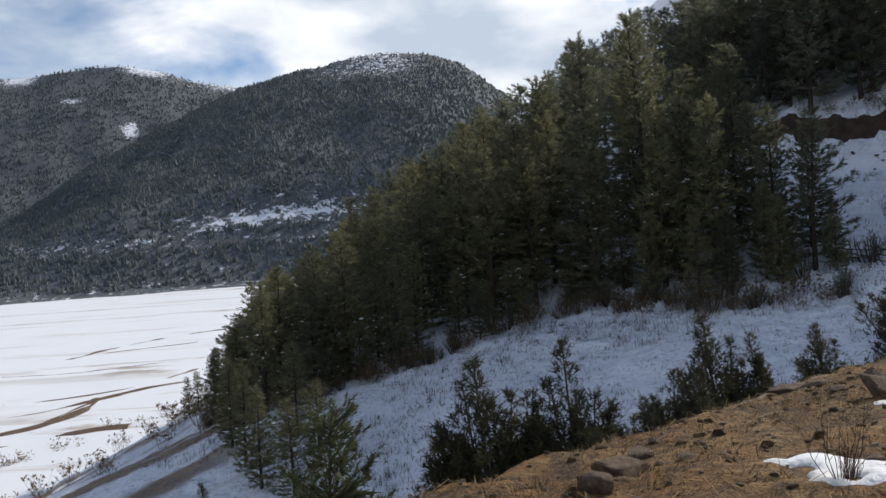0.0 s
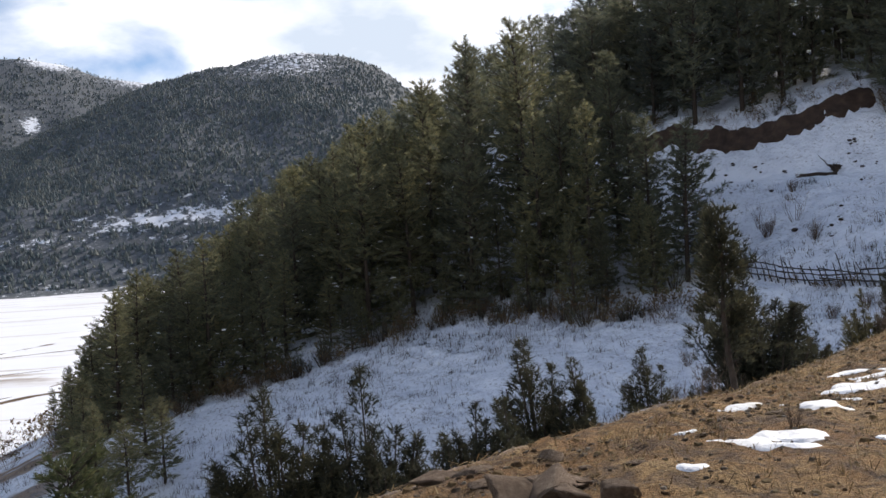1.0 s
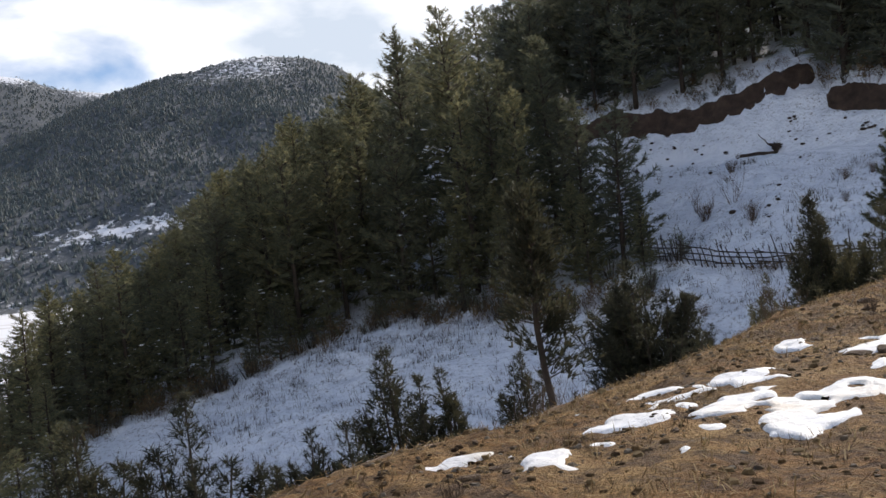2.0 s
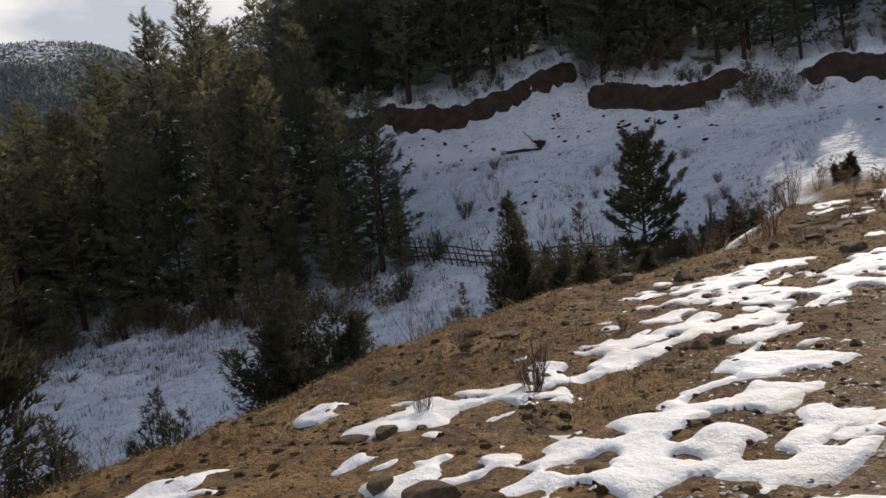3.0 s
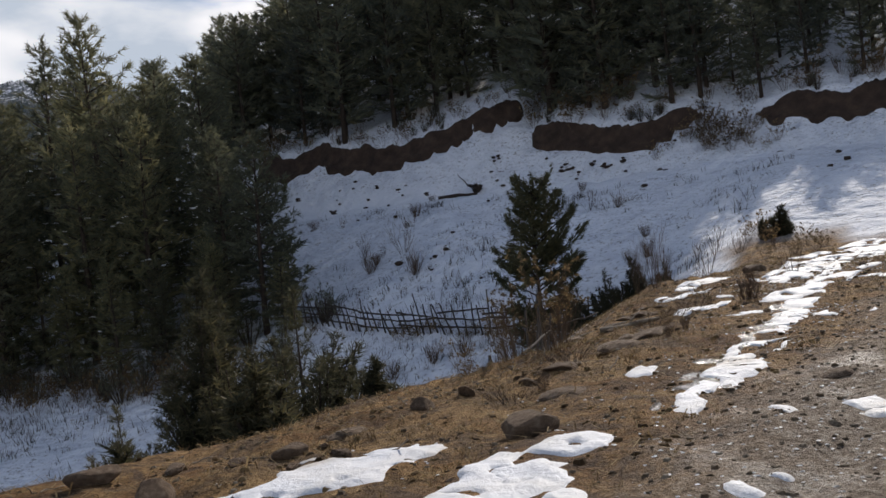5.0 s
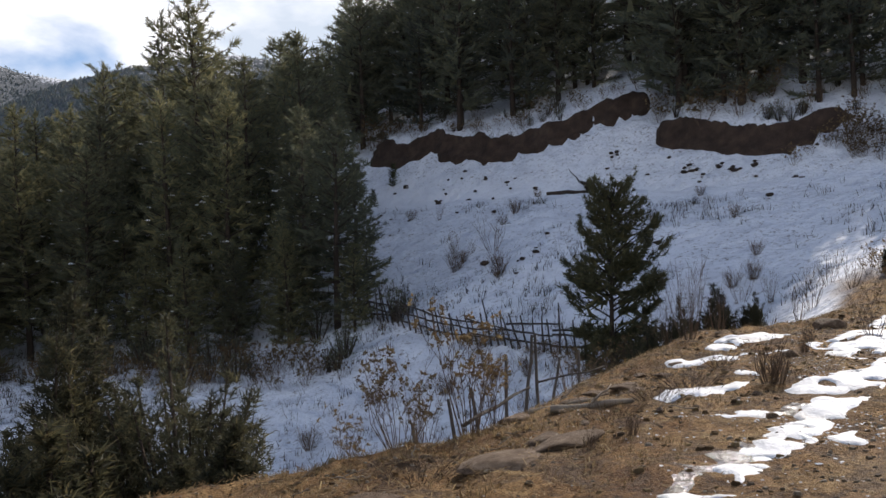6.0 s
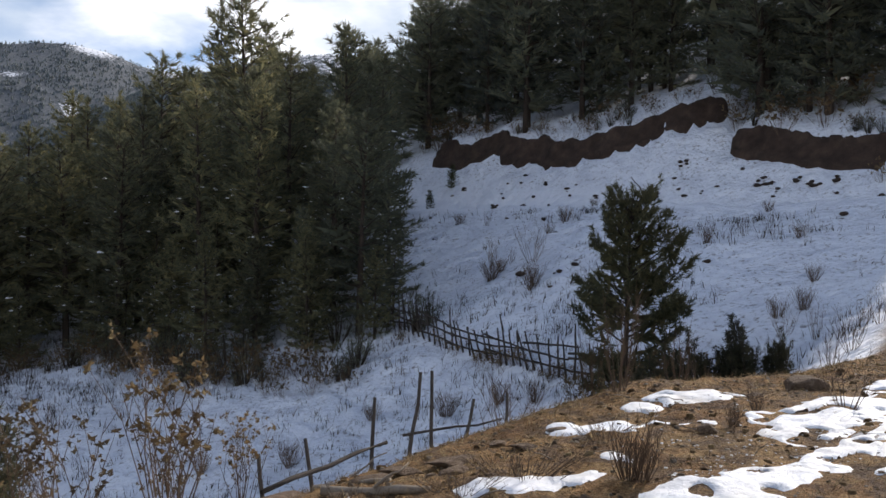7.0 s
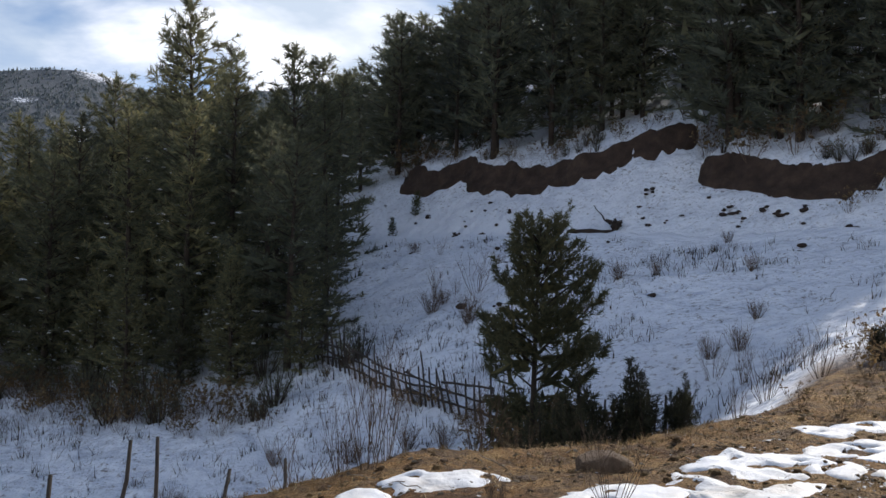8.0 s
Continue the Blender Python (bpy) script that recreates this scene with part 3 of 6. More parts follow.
def ridge_back(az):
    return np.interp(az, [-70, -40, -26.5, -24.7, -22.5, -20.9, -18.7, -16.7, -13.6, -9, 0, 10, 40], [8, 10.5, 11.6, 11.95, 12.3, 12.4, 12.1, 11.4, 11.05, 11, 9.5, 8, 5])


def front_z(A, R):
    top = 1400 * np.tan(np.radians(ridge_front(A) + 0.45)) + 2
    f = np.clip((R - 690) / (1400 - 690), 0, 1)
    X, Y = polar(A, R)
    low = LAKE_Z - 3 + 46 * sstep(640, 850, R) * np.clip((ridge_front(A) + 1) / 8, 0.1, 1)
    z = low + (top - 40 * np.clip((ridge_front(A) + 1) / 8, 0.1, 1) + 12) * f ** 1.12
    z = z + (80 * fbm(X * 0.004, Y * 0.004, 4) + 30 * np.abs(fbm(A * 0.22, R * 0.001, 3))) * np.sin(np.pi * f) * 0.75
    back = np.clip((R - 1400) / 700, 0, 1)
    return z - (top + 60) * back ** 1.3 + 8 * fbm(X * 0.02, Y * 0.02, 2) * f


def back_z(A, R):
    top = 2700 * np.tan(np.radians(ridge_back(A))) + 2
    f = np.clip((R - 1500) / 1200, 0, 1)
    X, Y = polar(A, R)
    z = -30 + (top + 30) * f ** 1.05
    z = z + (160 * fbm(X * 0.0022, Y * 0.0022, 4) - 60 * np.abs(fbm(A * 0.2 + 5, R * 0.0006, 3))) * np.sin(np.pi * f) * 0.8
    return z - (top + 60) * np.clip((R - 2700) / 900, 0, 1) ** 1.3


def front_snow(A, R):
    el = np.degrees(np.arctan2(front_z(A, R), R))
    peak = 0.11 * np.exp(-((A + 4.0) / 2.6) ** 2) * sstep(11.3, 11.9, el) + 0.12 * np.exp(-((A + 6.5) / 5.0) ** 2) * sstep(10.8, 11.8, el)
    terrace = 0.30 * np.exp(-((el - 2.75) / 0.38) ** 2) * sstep(-19.5, -17, A) + 0.16 * np.exp(-((el - 1.5) / 0.5) ** 2)
    scrub = 0.10 * np.exp(-((el - 3.9) / 1.1) ** 2) * np.exp(-((A + 8) / 6) ** 2) + 0.10 * sstep(0.8, -1.8, el)
    return peak + terrace + scrub


def back_snow(A, R):
    el = np.degrees(np.arctan2(back_z(A, R), R))
    crest = sstep(-0.75, -0.1, el - ridge_back(A))
    crown = 0.34 * np.exp(-((A + 19.6) / 1.6) ** 2) * crest + 0.26 * np.exp(-((A + 14.5) / 2.2) ** 2) * crest
    crown = crown + 0.3 * np.exp(-((A + 26.8) / 1.2) ** 2) * crest
    field = 0.36 * np.exp(-(((A + 20.7) / 0.55) ** 2 + ((el - 8.5) / 0.55) ** 2)) + 0.3 * np.exp(-(((A + 24) / 0.8) ** 2 + ((el - 10.3) / 0.2) ** 2))
    return crown + field


def far_conifer(verts, faces, rng, x, y, z, h, w):
    i = len(verts)
    turn = rng.uniform(0, 6.3)
    for lo, hi, r in ((-0.08, 1.0, 0.9),):
        k = len(verts)
        n = 5
        for j in range(n):
            a = turn + 6.283 * j / n
            q = r * w * rng.uniform(0.7, 1.25)
            verts.append((x + q * math.cos(a), y + q * math.sin(a), z + h * (lo + rng.uniform(0, 0.1))))
        verts.append((x + rng.gauss(0, 0.06 * w), y + rng.gauss(0, 0.06 * w), z + h * hi))
        for j in range(n):
            faces.append((k + j, k + (j + 1) % n, k + n))


def build_mountain(name, label, height, snow, az, radii, woods, tree_h, seed, bare):
    A, R = np.meshgrid(np.linspace(az[0], az[1], 200), np.linspace(radii[0], radii[1], 80))
    X, Y = polar(A, R)
    me = grid_mesh(name, X, Y, height(A, R))
    col = np.stack([snow(A, R), np.zeros_like(A), np.zeros_like(A), np.ones_like(A)], -1)
    me.color_attributes.new("cover", "FLOAT_COLOR", "POINT").data.foreach_set("color", col.ravel())
    me.materials.append(hazed_slope_material(name + "_slope"))
    tagged(new(name, me), label, "mountain", kind="structure")
    rng = random.Random(seed)
    gen = np.random.RandomState(seed)
    a, r = gen.uniform(max(az[0], -33), min(az[1], 8), woods * 3), radii[0] + (radii[2] - radii[0]) * gen.rand(woods * 3)
    h, s = height(a, r), snow(a, r)
    x, y = polar(a, r)
    dense = 0.5 + 1.3 * fbm(x * 0.012, y * 0.012, 3)
    keep = (gen.rand(len(a)) < np.clip(dense + 0.35, 0.12, 1) * np.clip(1 - bare * s, 0.03, 1)) & (h > LAKE_Z + 4)
    verts, faces = [], []
    for px, py, pz, sn in list(zip(x[keep], y[keep], h[keep], s[keep]))[:woods]:
        t = tree_h * rng.uniform(0.45, 1.2) * (1 - 0.5 * min(1, sn * 3))
        far_conifer(verts, faces, rng, float(px), float(py), float(pz), t, t * rng.uniform(0.36, 0.58))
    ob = mesh_part("far_woods", verts, faces, M_HAZED_WOOD)
    tagged(ob, "dense haze-tinted conifer woods covering the " + label.split(" with")[0], "woods", kind="stuff")


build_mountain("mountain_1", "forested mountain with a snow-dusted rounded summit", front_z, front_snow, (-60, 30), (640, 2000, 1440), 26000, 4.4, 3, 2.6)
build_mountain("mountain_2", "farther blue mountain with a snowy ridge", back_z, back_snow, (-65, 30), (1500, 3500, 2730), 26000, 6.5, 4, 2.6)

# ---- woods ----
LOWER_WOOD_A = [
    (19.7, 60.1, 12.2), (11.0, 69.3, 15.8), (7.5, 69.4, 13.6), (22.0, 54.0, 6.5), (14.1, 62.3, 16.4), (3.1, 66.9, 13.0), (7.3, 62.1, 12.0), (-2.8, 93.3, 11.9),
    (-23.9, 84.6, 6.0), (6.4, 66.1, 10.7), (-7.4, 91.7, 11.4), (-26.6, 87.6, 4.4), (-11.9, 70.9, 8.3), (-18.0, 92.4, 9.6), (-3.4, 82.9, 12.0), (19.5, 56.4, 8.9),
    (8.8, 74.0, 11.9), (1.5, 86.2, 11.5), (-14.9, 92.5, 9.7), (15.3, 57.3, 11.0), (2.0, 71.6, 10.2), (4.8, 76.3, 11.6), (-12.1, 80.4, 8.2), (16.1, 53.9, 11.1),
    (18.3, 76.1, 10.8), (-16.8, 72.9, 8.8), (-16.5, 84.5, 9.0), (-3.7, 73.1, 11.4), (-25.7, 81.9, 4.0), (20.9, 51.0, 9.1),
]
LOWER_WOOD_B = [
    (-3.6, 78.5, 12.1), (-5.0, 95.4, 10.5), (5.4, 68.3, 10.9), (-16.0, 89.3, 9.6), (2.1, 79.5, 12.8), (-7.2, 74.2, 8.8), (-8.7, 68.1, 7.7), (-1.9, 60.5, 9.3),
    (-9.0, 98.8, 13.3), (5.7, 59.8, 10.5), (16.5, 67.2, 8.8), (-16.4, 79.9, 9.8), (16.0, 77.2, 10.6), (13.4, 55.2, 11.4), (-7.3, 83.2, 11.6), (20.7, 64.6, 9.6),
    (0.5, 73.5, 11.7), (-11.0, 94.7, 10.8), (17.6, 63.0, 9.1), (9.3, 59.7, 11.6), (16.7, 59.9, 11.9), (-1.8, 80.1, 12.1), (2.8, 58.7, 11.1), (5.2, 63.9, 12.0),
    (14.2, 66.6, 11.9), (-9.6, 75.1, 8.4), (-20.2, 81.8, 7.4), (9.3, 56.7, 10.1), (-9.9, 90.6, 10.1), (12.6, 79.2, 14.8),
]
LOWER_WOOD_C = [
    (-2.6, 70.5, 11.9), (19.6, 53.4, 9.5), (1.1, 60.2, 10.2), (3.7, 87.1, 12.6), (-13.0, 86.8, 8.3), (-0.5, 78.1, 10.7), (8.3, 71.6, 12.3), (-12.4, 91.2, 10.9),
    (-0.3, 66.4, 11.2), (21.0, 68.3, 10.3), (2.5, 62.7, 11.3), (1.7, 90.1, 13.7), (-16.4, 98.6, 9.0), (5.0, 84.6, 11.3), (-18.6, 89.0, 10.5), (-22.4, 80.6, 5.1),
    (-7.4, 86.4, 10.2), (-10.4, 82.5, 9.5), (-9.6, 88.1, 11.0), (-22.3, 86.4, 7.0), (-6.0, 68.8, 9.3), (-0.2, 63.4, 10.9), (-10.3, 84.9, 10.4), (1.1, 82.1, 11.1),
    (-2.6, 65.3, 10.2),
]
UPPER_WOOD_A = [
    (23.8, 95.0, 10.5), (10.2, 114.8, 12.8), (110.4, 62.3, 11.8), (86.8, 77.8, 13.0), (64.1, 68.6, 11.4), (38.7, 88.6, 10.0), (26.5, 138.7, 10.6), (94.3, 56.4, 14.7),
    (54.7, 71.7, 10.0), (90.4, 75.7, 12.2), (66.6, 73.3, 14.5), (60.3, 90.9, 11.6), (54.2, 56.7, 12.9), (49.9, 65.9, 9.6), (-2.9, 108.1, 12.4), (62.1, 63.7, 9.2),
    (17.5, 86.3, 11.3), (52.7, 77.3, 11.0), (45.7, 88.5, 14.1), (-12.9, 116.2, 11.0), (55.2, 91.7, 13.7), (49.2, 95.1, 9.8), (-7.5, 112.9, 10.7), (59.0, 87.9, 9.9),
    (74.9, 29.1, 14.9), (43.9, 109.6, 12.4), (99.2, 72.3, 10.3), (87.8, 49.9, 10.3), (66.8, 41.5, 10.7), (80.7, 40.6, 10.7), (0.4, 120.7, 11.0), (59.8, 56.7, 14.5),
]
UPPER_WOOD_B = [
    (42.6, 68.1, 12.7), (56.3, 68.4, 15.0), (51.6, 53.8, 12.7), (70.4, 102.2, 9.1), (54.1, 52.6, 13.9), (48.0, 114.4, 13.0), (106.5, 57.3, 12.1), (27.6, 109.1, 10.2),
    (3.0, 116.2, 10.6), (81.8, 49.6, 10.0), (78.8, 96.4, 14.9), (-10.1, 120.3, 12.2), (70.1, 87.2, 9.8), (85.7, 53.2, 13.2), (77.3, 76.0, 10.6), (73.2, 71.5, 14.8),
    (42.6, 120.1, 11.7), (99.6, 47.3, 14.3), (58.7, 75.1, 12.2), (99.3, 53.5, 10.7), (69.7, 37.6, 12.5), (86.6, 90.4, 12.8), (85.8, 60.3, 12.8), (-5.3, 119.6, 14.0),
    (12.3, 105.1, 10.2), (32.8, 81.9, 13.8), (71.4, 96.2, 13.5), (0.4, 117.0, 13.2), (40.1, 80.8, 14.7), (89.7, 67.9, 13.8), (48.0, 76.7, 10.6), (28.1, 99.1, 10.4),
]
UPPER_WOOD_C = [
    (25.6, 86.3, 9.4), (72.9, 90.1, 11.2), (21.6, 124.2, 10.1), (8.7, 131.6, 12.1), (-0.7, 110.0, 13.0), (19.3, 138.8, 12.1), (37.7, 121.8, 12.5), (82.8, 61.1, 9.7),
    (32.6, 113.2, 14.7), (7.4, 111.6, 11.6), (87.3, 35.5, 11.2), (55.9, 63.4, 11.5), (18.4, 102.1, 10.3), (63.8, 59.2, 10.4), (92.8, 72.1, 9.0), (54.3, 108.2, 10.4),
    (23.5, 138.1, 11.3), (79.5, 26.2, 10.6), (20.4, 145.3, 11.2), (77.2, 50.4, 9.4), (10.4, 102.1, 11.6), (43.2, 73.6, 14.6), (15.2, 128.1, 11.5), (60.4, 59.3, 11.9),
    (30.6, 73.8, 11.3), (29.1, 84.5, 13.4), (-9.7, 110.8, 12.5), (60.3, 44.3, 12.6), (15.7, 109.6, 9.5), (59.8, 102.6, 14.1), (13.1, 92.4, 10.8), (56.9, 55.2, 10.3),
]
UPPER_WOOD_D = [
    (-1.9, 105.3, 9.6), (83.3, 43.7, 10.1), (62.6, 87.1, 12.7), (79.5, 43.9, 12.7), (69.7, 57.1, 11.1), (-7.7, 108.9, 14.3), (31.6, 131.5, 10.0), (-13.6, 112.9, 14.3),
    (46.8, 61.6, 9.8), (52.6, 98.6, 10.9), (18.8, 92.9, 9.5), (23.7, 84.3, 9.2), (45.1, 91.1, 11.7), (16.9, 114.4, 10.8), (66.9, 64.8, 13.2), (37.0, 92.1, 10.0),
    (57.5, 48.3, 10.6), (51.9, 60.8, 11.5), (18.0, 123.3, 13.5), (-4.0, 125.3, 10.8), (55.7, 113.3, 10.6), (59.1, 110.5, 11.8), (91.9, 40.2, 11.0), (95.3, 50.9, 10.0),
    (42.5, 88.9, 9.2), (75.1, 33.4, 9.8), (2.7, 113.4, 12.3), (5.6, 127.1, 12.1), (57.7, 51.1, 13.6), (25.8, 118.3, 12.3), (48.0, 70.6, 9.9), (74.8, 88.1, 13.5),
]
UPPER_WOOD_E = [
    (46.0, 99.7, 13.1), (4.8, 138.0, 14.0), (-0.9, 125.6, 12.4), (18.1, 150.0, 10.0), (82.6, 34.9, 12.3), (37.0, 81.8, 14.1), (24.2, 81.4, 12.0), (18.5, 108.9, 11.5),
    (31.0, 139.0, 10.3), (42.5, 63.6, 12.2), (2.0, 98.2, 13.8), (39.4, 128.8, 12.1), (59.8, 62.1, 12.2), (21.5, 80.7, 7.9), (81.0, 64.3, 13.4), (33.8, 102.8, 11.6),
    (27.9, 142.4, 10.5), (44.9, 78.1, 13.1), (69.6, 71.3, 12.4), (72.7, 47.4, 10.9), (0.1, 130.9, 9.7), (71.0, 42.7, 9.9),
]

LOWER_WOOD_D = [
    (-14.4, 68.5, 8.0), (-14.4, 56.2, 4.4), (-16.4, 65.9, 6.3), (-7.2, 56.7, 5.8), (-9.2, 61.1, 8.5), (-17.6, 63.3, 4.6), (-12.2, 65.8, 7.5), (-8.6, 54.0, 6.1),
    (-2.4, 57.3, 6.5), (-13.6, 60.7, 7.2), (-3.4, 59.8, 5.8), (-4.9, 56.8, 6.1), (-13.1, 74.6, 5.8), (-11.2, 56.5, 8.7), (-9.8, 64.7, 5.4), (-11.7, 68.9, 6.9),
    (-13.3, 62.6, 8.0), (-11.6, 61.1, 7.5), (-11.9, 58.7, 6.8), (-8.9, 59.1, 5.3), (-15.6, 63.3, 5.6), (-11.7, 54.2, 8.0), (-14.6, 59.0, 6.0), (-16.3, 70.1, 6.4),
    (-12.4, 78.0, 9.3), (-6.5, 54.5, 9.2), (-9.5, 43, 5.0), (-7.5, 41, 4.5), (-11, 46, 5.5), (-6.8, 44.2, 4.0), (-8.5, 47.5, 5.0), (-12.5, 49, 5.0),
]

for n, (x, y, h) in enumerate(LOWER_WOOD_A + LOWER_WOOD_B + LOWER_WOOD_C + LOWER_WOOD_D):
    near = x + y < 79 or h > 12.5 or y < 60
    kind = PINES[n % 5] if near else MIDDLE[n % 3]
    put(kind, x, y, h / 10.0, flat=min(1.35, max(1.05, 1.2 * (10 / h) ** 0.3)))
# a close row just above the cut bank
for n in range(105):
    q = -62 + 88 * (n + random.random()) / 105
    p = float(bank_line(np.array(q))) + 2.2 + 11 * random.random() ** 1.2
    sunny = -4 < q < 9
    h = random.uniform(4.5, 6.5) if sunny else random.uniform(8, 13)
    x, y = (p + q) * 0.70711, (p - q) * 0.70711
    if x > 24 and q < 12:
        put(SPARSE[n % 3], x, y, h / 10.0, flat=1.35)
for n, (x, y, h) in enumerate(UPPER_WOOD_A + UPPER_WOOD_B + UPPER_WOOD_C + UPPER_WOOD_D + UPPER_WOOD_E):
    if (x > 48 and x + y > 150) or x - y > 17:
        continue
    if -5 < (x - y) * 0.70711 < 9:
        h = min(h, 6.5)
    put(SPARSE[n % 3], x, y, h / 10.0, flat=1.35)


# ---- shrubs ----
def juniper(seed, height, width, plumes=7, mat=None, name="juniper", trunk=0.0, sprays=1.0, girth_of=None):
    """An upright juniper: several stems, each a plume of short rising sprays."""
    rng = random.Random(seed)
    bush = new(name)
    tv, tf, twigs = [], [], []
    if trunk:
        tube(tv, tf, [(0, 0, -0.4), (0.04, 0, trunk * 0.5), (0, 0.03, trunk), (0, 0, height * 0.9)], [0.075, 0.065, 0.055, 0.012], 6)
    for k in range(plumes):
        a = 6.283 * k / plumes + rng.gauss(0, 0.4)
        out = width * (0.5 * math.sqrt(rng.random()) if k else 0.0)
        h = height * (1.0 if k == 0 else rng.uniform(0.62, 0.97) * (1 - 1.3 * (out / max(width, 0.01)) ** 2))
        base = Vector((0.25 * out * math.cos(a), 0.25 * out * math.sin(a), -0.15 if not trunk else trunk * rng.uniform(0.5, 1.0)))
        top = Vector((out * math.cos(a) + 0.10 * h, out * math.sin(a) + 0.03 * h, h))
        if not trunk:
            tube(tv, tf, [tuple(base), tuple(base.lerp(top, 0.5)), tuple(top)], [0.035, 0.022, 0.006], 4)
        girth = (girth_of or 0.15 + 0.36 * width / max(plumes, 1) ** 0.5) * rng.uniform(0.85, 1.2)
        along = (top - base).normalized()
        for j in range(int(64 * h * sprays) + 4):
            f = rng.random() ** 0.8
            c = base.lerp(top, 0.04 + 0.96 * f)
            r = girth * min(1.0, 0.45 + 2.5 * f) * (1.04 - f) ** 0.7 * rng.uniform(0.2, 1.1)
            b = rng.uniform(0, 6.3)
            way = Vector((math.cos(b), math.sin(b), 0)) * rng.uniform(0.3, 1.0) + along * rng.uniform(0.6, 1.4)
            twigs.append((c + Vector((r * math.cos(b), r * math.sin(b), 0)), way, rng.uniform(0.07, 0.12)))
    cv, cf = needle_mesh(np.random.RandomState(seed), twigs, 13, 0.85, 0.07)
    mesh_part("branchwork", tv, tf, M_BARK, bush, True)
    mesh_part("foliage", cv, cf, mat or M_JUNIPER, bush)
    return bush


def bare_shrub(seed, height, width, stems=9, leaves=0, name="bare_shrub", leaf_size=0.05, heads=False):
    """Thin leafless stems that fork, with dry leaves or seed heads on some."""
    rng = random.Random(seed)
    bush = new(name)
    tv, tf, cv, cf = [], [], [], []
    for k in range(stems):
        a, r = rng.uniform(0, 6.3), width * math.sqrt(rng.random())
        h = height * rng.uniform(0.55, 1.0)
        base = Vector((0.2 * r * math.cos(a), 0.2 * r * math.sin(a), -0.1))
        tip = Vector((r * math.cos(a), r * math.sin(a), h))
        mid = base.lerp(tip, 0.5) + Vector((rng.gauss(0, 0.06), rng.gauss(0, 0.06), 0)) * height
        thick = 0.003 + 0.0035 * height
        tube(tv, tf, [tuple(base), tuple(mid), tuple(tip)], [thick, thick * 0.75, thick * 0.3], 3)
        for _ in range(rng.choice((2, 3, 4))):
            f = rng.uniform(0.35, 0.95)
            p0 = base.lerp(mid, f * 2) if f < 0.5 else mid.lerp(tip, f * 2 - 1)
            b = rng.uniform(0, 6.3)
            p1 = p0 + Vector((0.17 * math.cos(b), 0.17 * math.sin(b), 0.26)) * height * rng.uniform(0.6, 1.2)
            tube(tv, tf, [tuple(p0), tuple(p1)], [thick * 0.55, thick * 0.25], 3)
            for _ in range(leaves):
                e = p0.lerp(p1, rng.uniform(0.3, 1.05))
                if heads:
                    e = p1 + Vector((rng.gauss(0, 0.03), rng.gauss(0, 0.03), rng.gauss(0, 0.03)))
                tuft(cv, cf, rng, e, (rng.gauss(0, 1), rng.gauss(0, 1), rng.uniform(-0.6, 0.9)), leaf_size * rng.uniform(0.7, 1.3), 3, 0.9, 0.3)
    mesh_part("branchwork", tv, tf, M_TWIG, bush)
    if cv:
        mesh_part("dry_foliage", cv, cf, M_DRYLEAF, bush)
    return bush


JUNIPER_LABEL = "dark olive upright juniper shrub below the track's edge"
J_TALL = [keep_aside(tagged(juniper(61 + k, 3.0, w, n, girth_of=0.46), JUNIPER_LABEL, "shrub", "junipers along the brow")) for k, (w, n) in enumerate([(1.15, 9), (1.35, 11), (0.95, 8)])]
J_ROUND = [keep_aside(tagged(juniper(71 + k, 2.2, 1.35, 20, sprays=0.95, girth_of=0.42), "wide bushy olive juniper with brownish sprays", "shrub", "junipers along the brow")) for k in range(2)]
# tall spires on the gully side
for n, (x, y, top) in enumerate([(3.24, 20.7, -0.47), (1.35, 21.0, -0.82), (2.1, 21.4, -1.5), (4.3, 20.3, -1.7), (0.5, 21.3, -2.1), (3.8, 21.6, -2.0), (0.33, 20.7, -2.69), (7.0, 22.4, -0.28), (8.0, 22.3, -0.75), (7.5, 22.9, -1.6), (9.5, 22.5, -0.67), (10.2, 22.4, -1.5)]):
    put(J_TALL[n % 3], x, y, (top - gz(x, y)) / 3.0, flat=1.3)
for n, (x, y, top) in enumerate([(5.2, 19.9, -1.15), (6.1, 20.2, -1.1), (1.6, 20.8, -1.7), (2.7, 20.9, -1.7), (3.5, 20.6, -1.5), (7.4, 22.2, -1.3), (-0.8, 20.0, -3.5), (11.1, 22.9, -1.3), (13.4, 22.6, -0.5), (13.9, 22.4, -0.9)]):
    put(J_ROUND[n % 2], x, y, max(0.3, (top - gz(x, y)) / 2.2))

